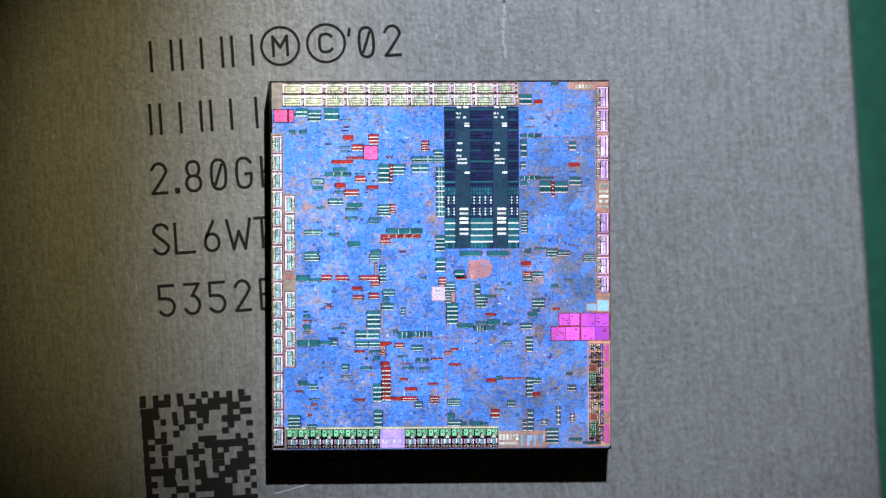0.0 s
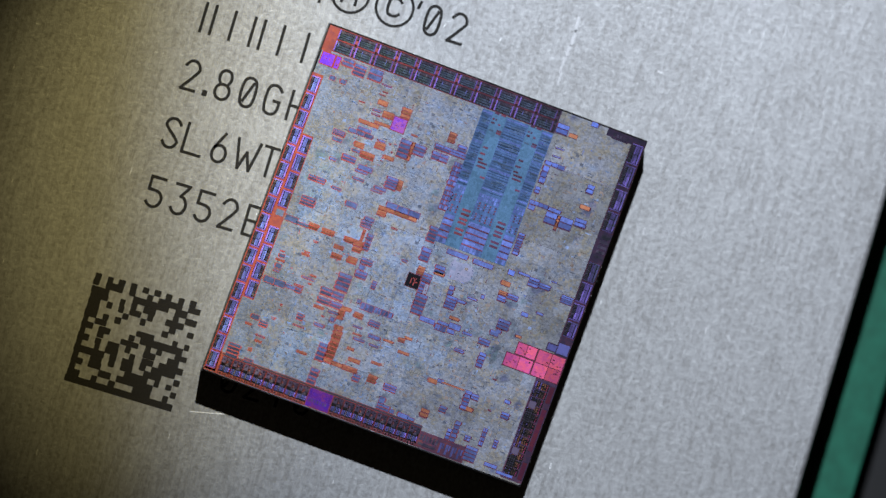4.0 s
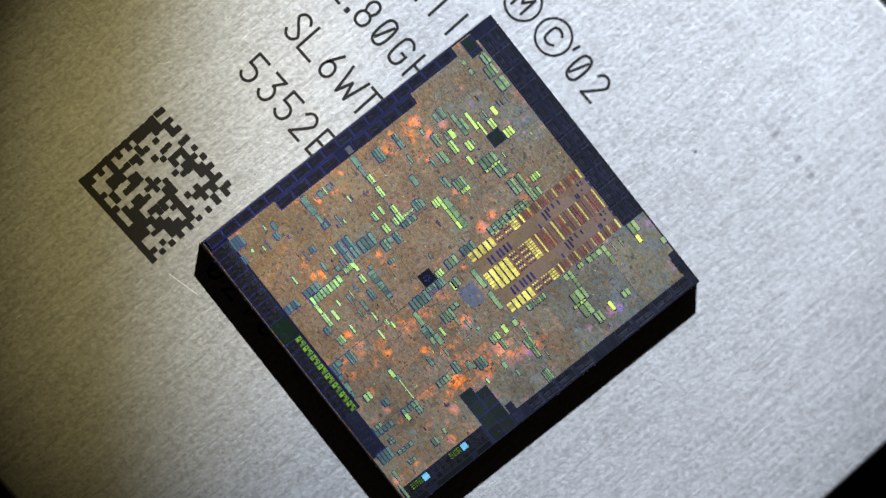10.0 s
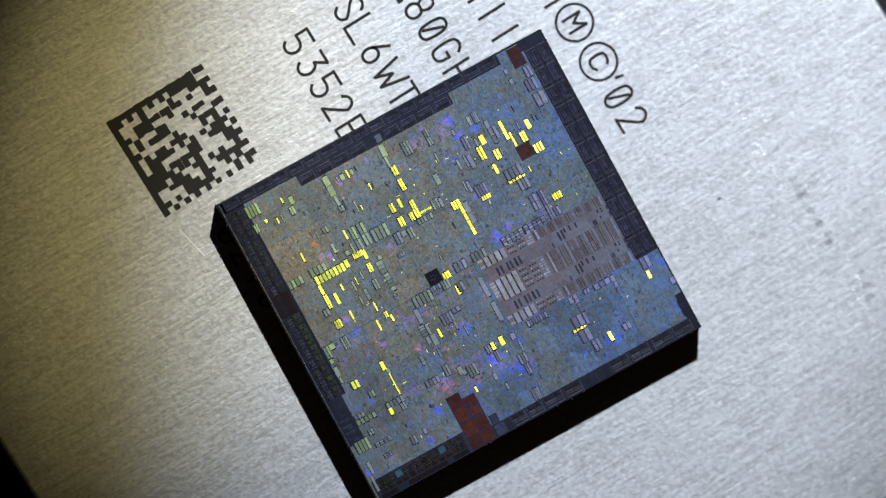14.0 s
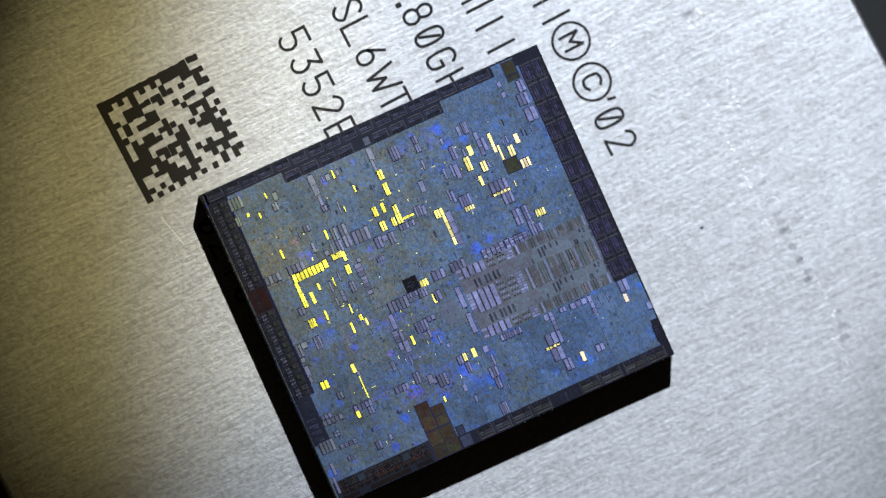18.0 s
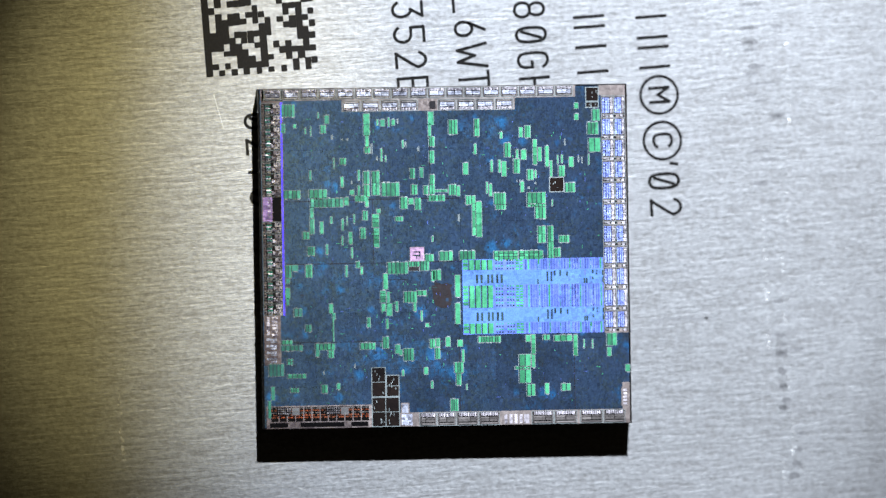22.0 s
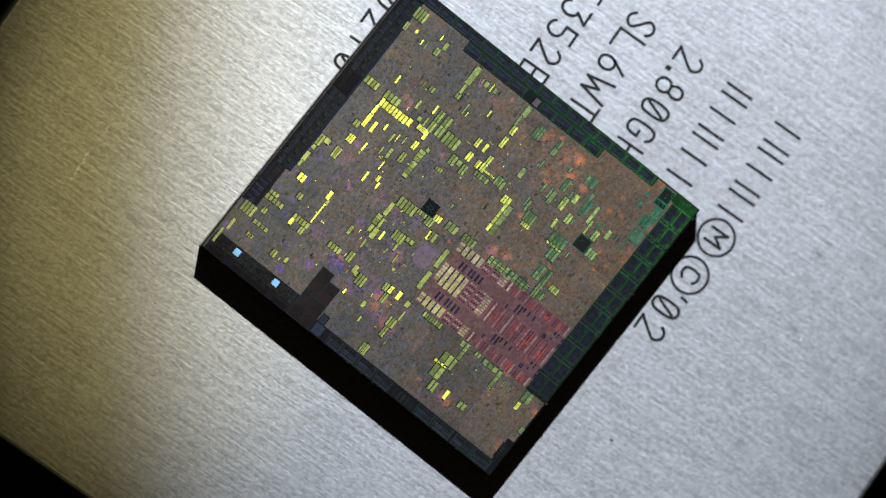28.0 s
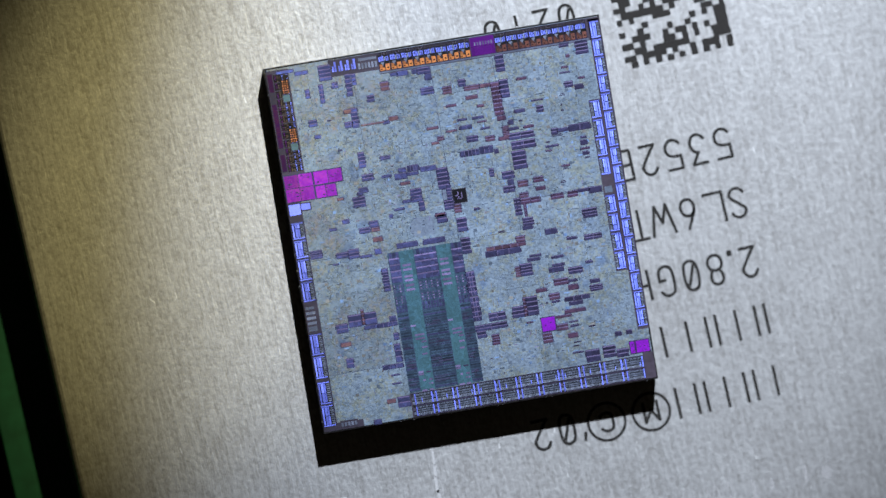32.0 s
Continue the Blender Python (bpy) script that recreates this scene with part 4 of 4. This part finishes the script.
for x, y in ((566, 505), (566, 592)):
    circuit("bright_square", [M_TRIM, M_BRIGHT], [(x - 1, y - 1, x + 13, y + 13, 2.5, 0), (x, y, x + 12, y + 12, 3, 1)], rail_right)
    circuit("lit_dots", [M_EDGE, M_GREEN], [(x - 1, y + 14, x + 13, y + 40, 2.5, 0)] + [(x + c * 4, y + 15 + r * 4, x + 2.6 + c * 4, y + 17.6 + r * 4, 3, 1) for c in range(3) for r in range(6)], rail_right)



# small chips along the sawn rim
bm = bmesh.new()
for _ in range(46):
    side, at = rng.randrange(4), rng.uniform(-0.48, 0.48)
    s = rng.uniform(0.018, 0.05)
    x, y = (at * DIE_W, (side - 0.5) * DIE_L) if side < 2 else ((side - 2.5) * DIE_W, at * DIE_L)
    ring = [(x + s * rng.uniform(0.5, 1) * math.cos(a), y + s * rng.uniform(0.5, 1) * math.sin(a)) for a in (0.3, 1.7, 2.9, 4.1, 5.2)]
    tip = bm.verts.new((x * MM, y * MM, (DIE_H + 0.012) * MM))
    rim = [bm.verts.new((u * MM, v * MM, (DIE_H - rng.uniform(0.03, 0.06)) * MM)) for u, v in ring]
    for k in range(5):
        bm.faces.new((rim[k], rim[(k + 1) % 5], tip))
tagged(part("edge_chips", bm, M_CHIP, die, "bright chips on the sawn rim"), kind="stuff")

# ---------------- laser marks on the lid ----------------
# strokes of each sign on a grid 4 wide and 6 high
GLYPHS = {
    "0": [(1, 0, 3, 0, 4, 1.2, 4, 4.8, 3, 6, 1, 6, 0, 4.8, 0, 1.2, 1, 0), (1, 1, 3, 5)],
    "1": [(2, 0, 2, 6, 1, 5)],
    "2": [(0, 4.8, 1, 6, 3, 6, 4, 4.8, 4, 4, 0, 0, 4, 0)],
    "3": [(0, 6, 4, 6, 2, 3.6, 3, 3.6, 4, 2.4, 4, 1.2, 3, 0, 1, 0, 0, 1)],
    "5": [(4, 6, 0, 6, 0, 3.4, 2.8, 3.4, 4, 2.4, 4, 1.1, 2.9, 0, 1, 0, 0, 0.8)],
    "6": [(2.6, 6, 0.4, 2.8, 0, 1.7, 0.3, 0.7, 1.2, 0, 2.8, 0, 3.7, 0.7, 4, 1.7, 3.6, 2.8, 2.7, 3.4, 1.3, 3.4, 0.4, 2.8)],
    "8": [(1, 0, 3, 0, 4, 1, 4, 2.2, 3, 3.1, 1, 3.1, 0, 2.2, 0, 1, 1, 0), (1, 3.1, 0.3, 4, 0.3, 5.1, 1.1, 6, 2.9, 6, 3.7, 5.1, 3.7, 4, 3, 3.1)],
    ".": [(0.6, 0, 1.2, 0, 1.2, 0.6, 0.6, 0.6, 0.6, 0)],
    "'": [(2, 6, 1.6, 4.6)],
    "G": [(4, 5, 3, 6, 1, 6, 0, 5, 0, 1, 1, 0, 3, 0, 4, 1, 4, 2.8, 2.4, 2.8)],
    "H": [(0, 0, 0, 6), (4, 0, 4, 6), (0, 3, 4, 3)],
    "S": [(4, 5, 3, 6, 1, 6, 0, 5, 0, 4.2, 4, 1.8, 4, 1, 3, 0, 1, 0, 0, 1)],
    "L": [(0, 6, 0, 0, 4, 0)],
    "W": [(0, 6, 1, 0, 2, 3.6, 3, 0, 4, 6)],
    "T": [(0, 6, 4, 6), (2, 6, 2, 0)],
    "E": [(4, 0, 0, 0, 0, 6, 4, 6), (0, 3, 3, 3)],
    "M": [(0.2, 0, 0.2, 6, 2, 2.6, 3.8, 6, 3.8, 0)],
    "C": [(4, 5, 3, 6, 1, 6, 0, 5, 0, 1, 1, 0, 3, 0, 4, 1)],
}
STROKE = 0.098


def stroke(bm, points, width, z):
    """One flat ribbon of even width through points in mm, mitred at its joints."""
    h = width / 2
    closed = math.dist(points[0], points[-1]) < 1e-6
    n = len(points) - (1 if closed else 0)
    rows = []
    for k in range(n):
        a = points[k - 1] if k or closed else None
        if k == 0 and closed:
            a = points[n - 1]
        c = points[(k + 1) % n] if k < n - 1 or closed else None
        p = points[k]
        dirs = []
        for q, r in ((a, p), (p, c)):
            if q is not None and r is not None:
                l = math.dist(q, r) or 1
                dirs.append(((r[0] - q[0]) / l, (r[1] - q[1]) / l))
        tx, ty = sum(d[0] for d in dirs), sum(d[1] for d in dirs)
        l = math.hypot(tx, ty) or 1
        tx, ty = tx / l, ty / l
        grow = min(1.6, 1 / max(0.3, abs(dirs[0][0] * tx + dirs[0][1] * ty)))
        end = 0 if len(dirs) == 2 else (-h * 0.7 if a is None else h * 0.7)
        x, y = p[0] + tx * end, p[1] + ty * end
        nx, ny = -ty * h * grow, tx * h * grow
        rows.append([bm.verts.new((u * MM, v * MM, w * MM)) for u, v, w in ((x + nx, y + ny, z - 0.01), (x + nx, y + ny, z + 0.004), (x - nx, y - ny, z + 0.004), (x - nx, y - ny, z - 0.01))])
    for k in range(n if closed else n - 1):
        r, q = rows[k], rows[(k + 1) % n]
        for i in range(3):
            bm.faces.new((r[i], r[i + 1], q[i + 1], q[i]))


def turn_at(a, b, c):
    """Cosine of the turn that a line makes at b."""
    u, v = (b[0] - a[0], b[1] - a[1]), (c[0] - b[0], c[1] - b[1])
    return (u[0] * v[0] + u[1] * v[1]) / (math.hypot(*u) * math.hypot(*v))


def rounded(pts):
    """Cut the corners of a line; a closed line stays closed."""
    out = []
    closed = math.dist(pts[0], pts[-1]) < 1e-6
    for n, (p, q) in enumerate(zip(pts, pts[1:])):
        first, last = n == 0 and not closed, n == len(pts) - 2 and not closed
        out.append(p if first else (p[0] * 0.72 + q[0] * 0.28, p[1] * 0.72 + q[1] * 0.28))
        out.append(q if last else (p[0] * 0.28 + q[0] * 0.72, p[1] * 0.28 + q[1] * 0.72))
    return out + [out[0]] if closed else out


def sign(char, x, y, w, h, name="etched_sign"):
    x, y = x + 0.07, y - 0.1
    bm = bmesh.new()
    level = 0
    for line in GLYPHS[char]:
        pts = [(x + line[n] / 4 * w, y + line[n + 1] / 6 * h) for n in range(0, len(line), 2)]
        runs = [[pts[0]]]
        for n in range(1, len(pts)):
            runs[-1].append(pts[n])
            if n < len(pts) - 1 and turn_at(pts[n - 1], pts[n], pts[n + 1]) < 0.2:
                runs.append([pts[n]])
        for run in runs:
            stroke(bm, rounded(rounded(run)) if len(run) > 2 else run, STROKE, TOP + 0.0003 * level)
            level += 1
    return part(name, bm, M_INK, lid)


def ring_mark(x, y, r):
    x, y = x + 0.07, y - 0.1
    bm = bmesh.new()
    pts = [(x + r * math.cos(a * math.tau / 40), y + r * math.sin(a * math.tau / 40)) for a in range(41)]
    stroke(bm, pts, STROKE * 0.9, TOP)
    part("etched_ring", bm, M_INK, lid)


WIDE = {"L": (-0.12, 0.60), "W": (-0.08, 0.74)}


def write(text, x, y, pitch=0.81, w=0.46, h=0.94):
    for char in text:
        if char == ".":
            sign(char, x - 0.12, y, w, h)
            x += 0.28
            continue
        shift, width = WIDE.get(char, (0.0, w))
        sign(char, x + shift, y, width, h)
        x += pitch


def bars(counts, x, y, pitch=0.81, w=0.46, h=0.94):
    """A maker's word as plain upright bars of its size."""
    x, y = x + 0.07, y - 0.1
    for n, count in enumerate(counts):
        for k in range(count):
            bm = bmesh.new()
            at = x + n * pitch + (w / 2 if count == 1 else 0.08 + k * (w - 0.14))
            stroke(bm, [(at, y), (at, y + h)], STROKE, TOP)
            part("etched_bar", bm, M_INK, lid)


bars((1, 2, 1, 2, 1), -8.77, 6.59)
bars((2, 1, 2, 1, 1), -8.77, 4.59)
ring_mark(-4.40, 7.13, 0.60)
sign("M", -4.65, 6.82, 0.50, 0.62)
ring_mark(-2.93, 7.12, 0.60)
sign("C", -3.14, 6.84, 0.40, 0.58)
sign("'", -2.38, 6.60, 0.46, 0.94)
sign("0", -1.87, 6.60, 0.46, 0.94)
sign("2", -1.04, 6.60, 0.48, 0.94)
write("2.80GH", -8.77, 2.70)
write("SL6WT", -8.84, 0.76)
write("5352E", -8.79, -1.20)
write("0210", -4.80, -6.18)

# square of dark etched cells in rows, 18 by 18, of no meaning
rng = random.Random(11)
CELL = 0.1975
on = {(r, c) for r in range(18) for c in range(18)
      if c == 0 or r == 0 or (r == 17 and c % 2 == 0) or (c == 17 and r % 2 == 0) or (0 < r < 17 and 0 < c < 17 and rng.random() < 0.50)}
for row in range(18):
    col = 0
    while col < 18:
        run = 0
        while (row, col + run) in on:
            run += 1
        if run:
            j = [rng.uniform(-0.02, 0.02) for _ in range(4)]
            bm = bmesh.new()
            x0, x1 = -9.57 + col * CELL + j[0], -9.57 + (col + run) * CELL + j[2]
            y0, y1, c = -7.38 + row * CELL + j[1], -7.38 + (row + 1) * CELL + j[3] + 0.012, 0.022
            ring = ((x0 + c, y0), (x1 - c, y0), (x1, y0 + c), (x1, y1 - c), (x1 - c, y1), (x0 + c, y1), (x0, y1 - c), (x0, y0 + c))
            z = TOP + 0.004 + 0.0003 * (row % 2)
            low, high = ([bm.verts.new((u * MM, v * MM, h * MM)) for u, v in ring] for h in (TOP - 0.01, z))
            bm.faces.new(high)
            for k in range(8):
                bm.faces.new((low[k], low[(k + 1) % 8], high[(k + 1) % 8], high[k]))
            part("etched_cell", bm, M_INK, lid)
        col += max(run, 1)

# scratches, scuffs and smudges on the lid
def mark(name, x, y, length, width, angle, mat, label=""):
    bm = bmesh.new()
    a = radians(angle)
    dx, dy = math.cos(a), math.sin(a)
    n = 6 if length > 6 * width else 1
    pts = [(x + dx * length * (k / n - 0.5) + rng.uniform(-1, 1) * width * 0.1, y + dy * length * (k / n - 0.5) + rng.uniform(-1, 1) * width * 0.1) for k in range(n + 1)]
    stroke(bm, pts, width, TOP - 0.001)
    part(name, bm, mat, lid, label)


def flecks(x0, x1, y, slope, width, fill, step=0.09):
    """A drag mark across the brushing: shallow burrs, all tilted one way."""
    bm = bmesh.new()
    x = x0
    while x < x1:
        for _ in range(3):
            if rng.random() > fill:
                continue
            l, w = step * rng.uniform(0.6, 1.3), width * rng.uniform(0.15, 0.5)
            yy = y + slope * (x - x0) + rng.gauss(0, 0.4) * width
            lo, hi = TOP - 0.004, TOP + l * rng.uniform(0.06, 0.26)
            p = [bm.verts.new((u * MM, v * MM, h * MM)) for u, v, h in ((x, yy - w / 2, lo), (x + l, yy - w / 2, hi), (x + l, yy + w / 2, hi), (x, yy + w / 2, lo), (x + l, yy - w / 2, lo), (x + l, yy + w / 2, lo))]
            for face in ((0, 1, 2, 3), (1, 4, 5, 2), (0, 4, 1), (3, 2, 5)):
                bm.faces.new([p[k] for k in face])
        x += step
    tagged(part("drag_scratch", bm, M_BURR, lid), "faint broken drag scratch across the brushed metal", kind="stuff")


flecks(7.6, 9.0, 10.12, -0.02, 0.12, 0.32, 0.05)
flecks(6.1, 7.5, 10.50, -0.02, 0.10, 0.26, 0.05)
flecks(0.4, 6.0, 10.62, -0.03, 0.10, 0.12, 0.05)
flecks(-0.5, 4.5, 10.05, -0.02, 0.12, 0.14, 0.05)
flecks(-6.0, 0.0, 11.35, -0.08, 0.12, 0.1, 0.05)
flecks(3.5, 4.4, -10.97, 0.0, 0.07, 0.6)
flecks(4.9, 5.9, -11.00, 0.0, 0.08, 0.7)
for x, y, length, width, angle in ((-4.9, -7.1, 1.1, 0.03, 12),):
    mark("scratch", x, y, length, width, angle, M_SCRATCH, "bright scratch in the metal")
for n in range(5):
    mark("smear", 2.9 + rng.uniform(-0.08, 0.08), 6.4 + n * 0.45, rng.uniform(0.3, 0.6), rng.uniform(0.05, 0.10), rng.uniform(80, 95), M_SMEAR)
# grey rubbed spots in a row, drawn out along the brushing
def smudge(x, y, width, length, strong):
    for n, (size, mat) in enumerate(((1.0, M_SMUDGE_PALE), (0.62, M_SMUDGE))[:2 if strong else 1]):
        bm = bmesh.new()
        ring = [(x + size * width / 2 * rng.uniform(0.6, 1.2) * math.cos(a * math.tau / 18), y + size * length / 2 * rng.uniform(0.6, 1.25) * math.sin(a * math.tau / 18)) for a in range(18)]
        bm.faces.new([bm.verts.new((u * MM, v * MM, (TOP + 0.0012 + 0.0006 * n) * MM)) for u, v in ring])
        part("smudge", bm, mat, lid, "grey smudge on the metal")


for x, y, width, length, strong in ((4.22, 10.28, 0.24, 0.50, True), (4.14, 10.85, 0.10, 0.55, False), (3.65, 10.32, 0.18, 0.40, False), (3.95, 10.38, 0.12, 0.45, False), (4.82, 10.27, 0.26, 0.30, False), (5.29, 10.30, 0.24, 0.36, True), (5.98, 10.24, 0.26, 0.42, True), (5.75, 10.34, 0.20, 0.36, False), (6.84, 10.78, 0.10, 0.40, False), (7.36, 10.63, 0.16, 0.30, False), (7.80, 10.52, 0.20, 0.34, False), (8.18, 10.43, 0.30, 0.40, False), (2.56, 10.36, 0.16, 0.40, False)):
    smudge(x, y, width, length, strong)
for x, y, width, length in ((-6.24, 10.06, 0.17, 0.70), (-5.79, 10.07, 0.22, 0.55), (-5.55, 10.12, 0.10, 0.5), (-5.01, 10.18, 0.16, 0.65), (-4.78, 10.05, 0.10, 0.5), (-4.45, 10.40, 0.09, 1.3), (-4.11, 9.95, 0.10, 0.5), (-3.9, 10.3, 0.08, 0.6), (-7.01, 10.25, 0.15, 0.75), (-7.59, 10.20, 0.20, 0.45), (-8.74, 10.10, 0.15, 0.75), (-9.43, 10.21, 0.45, 0.40), (-2.28, 10.10, 0.12, 0.8), (-2.0, 10.4, 0.10, 0.6), (-1.26, 10.08, 0.20, 0.45), (-3.37, 10.77, 0.20, 0.5), (-6.23, 11.02, 0.12, 0.4)):
    smudge(x, y, width, length, width > 0.16 and length > 0.45)
for n in range(70):
    a, b = rng.uniform(-16, 13), rng.uniform(-14, 14)
    mark("scratch", a, b, rng.uniform(0.05, 0.22), rng.uniform(0.012, 0.028), rng.choice((90, 88, 92, rng.uniform(0, 180))), M_SCRATCH)



# ---------------- movement ----------------
TURNS = [
    (0, -0.422, -0.242, 3.88),
    (0.5, -0.321, 0.074, 0.88),
    (1, -0.321, -0.054, -5.05),
    (1.5, -0.343, -0.180, -7.78),
    (2, -0.359, -0.213, -3.59),
    (2.5, -0.532, -0.104, -4.83),
    (3, -0.651, -0.154, -8.34),
    (3.5, -0.837, 0.014, -12.77),
    (5.5, -0.586, 0.285, -23.26),
    (6, -0.427, -0.271, -24.33),
    (6.5, -0.301, -0.328, -26.20),
    (7, -0.293, -0.422, -26.39),
    (7.5, -0.781, -0.456, -31.89),
    (8, -0.502, -0.160, -36.33),
    (8.5, 0.318, 0.115, -40.50),
    (9, 0.319, 0.112, -40.56),
    (9.5, 0.418, -0.228, -44.94),
    (10, 0.228, -0.026, -48.15),
    (10.5, 0.358, -0.206, -49.51),
    (11, 0.554, -0.543, -52.85),
    (11.5, 0.382, -0.419, -56.61),
    (12, 0.513, -0.592, -58.55),
    (12.5, 0.380, -0.566, -60.17),
    (13, 0.360, -0.561, -60.34),
    (13.5, 0.368, -0.555, -60.31),
    (14, 0.574, -0.158, -57.86),
    (14.5, 0.603, -0.009, -54.61),
    (16.5, 0.589, -0.177, -55.31),
    (17, 0.231, -0.427, -57.79),
    (17.5, 0.241, -0.528, -59.90),
    (18, -0.094, -0.448, -62.26),
    (18.5, 0.036, -0.317, -64.46),
    (19, 0.036, 0.059, -67.92),
    (19.5, 0.087, 0.334, -70.67),
    (20, -0.092, 0.453, -75.20),
    (20.5, 0.099, 0.421, -79.43),
    (21, 0.247, 0.558, -82.07),
    (21.5, 0.306, 0.220, -82.54),
    (22, 0.281, 0.065, -85.46),
    (22.5, 0.246, 0.075, -85.78),
    (23, 0.259, 0.054, -85.87),
    (23.5, 0.588, -0.244, -87.96),
    (24, 0.497, -0.099, -91.09),
    (24.5, 0.302, 0.239, -96.43),
    (25, 0.277, -0.050, -100.19),
    (25.5, 0.198, 0.289, -101.88),
    (27.5, 0.438, 0.189, -118.13),
    (28, 0.586, 0.734, -124.91),
    (28.5, 0.590, 0.873, -132.68),
    (29, 0.394, 1.191, -134.67),
    (29.5, 0.602, 1.438, -139.05),
    (30, 0.600, 0.941, -143.63),
    (30.5, 0.531, 0.772, -149.63),
    (31, 0.755, 0.710, -152.85),
    (31.5, 0.728, 1.191, -161.78),
    (32, 0.861, 0.569, -167.04),
]


def motions():
    on_lid = pose(DIE_AT[0] * MM, DIE_AT[1] * MM, TOP * MM, 0, 0, DIE_AT[2])
    rows = [(t, pose(x * MM, y * MM, 0, 0, 0, a)) for t, x, y, a in TURNS]
    # a nudge late on shifts the package a hair under the die
    slid = pose(-0.06 * MM, -0.09 * MM, 0)
    walk(package, [(t, m @ slid if t > 26 else m) for t, m in rows])
    walk(die, [(t, m @ on_lid) for t, m in rows])


motions()
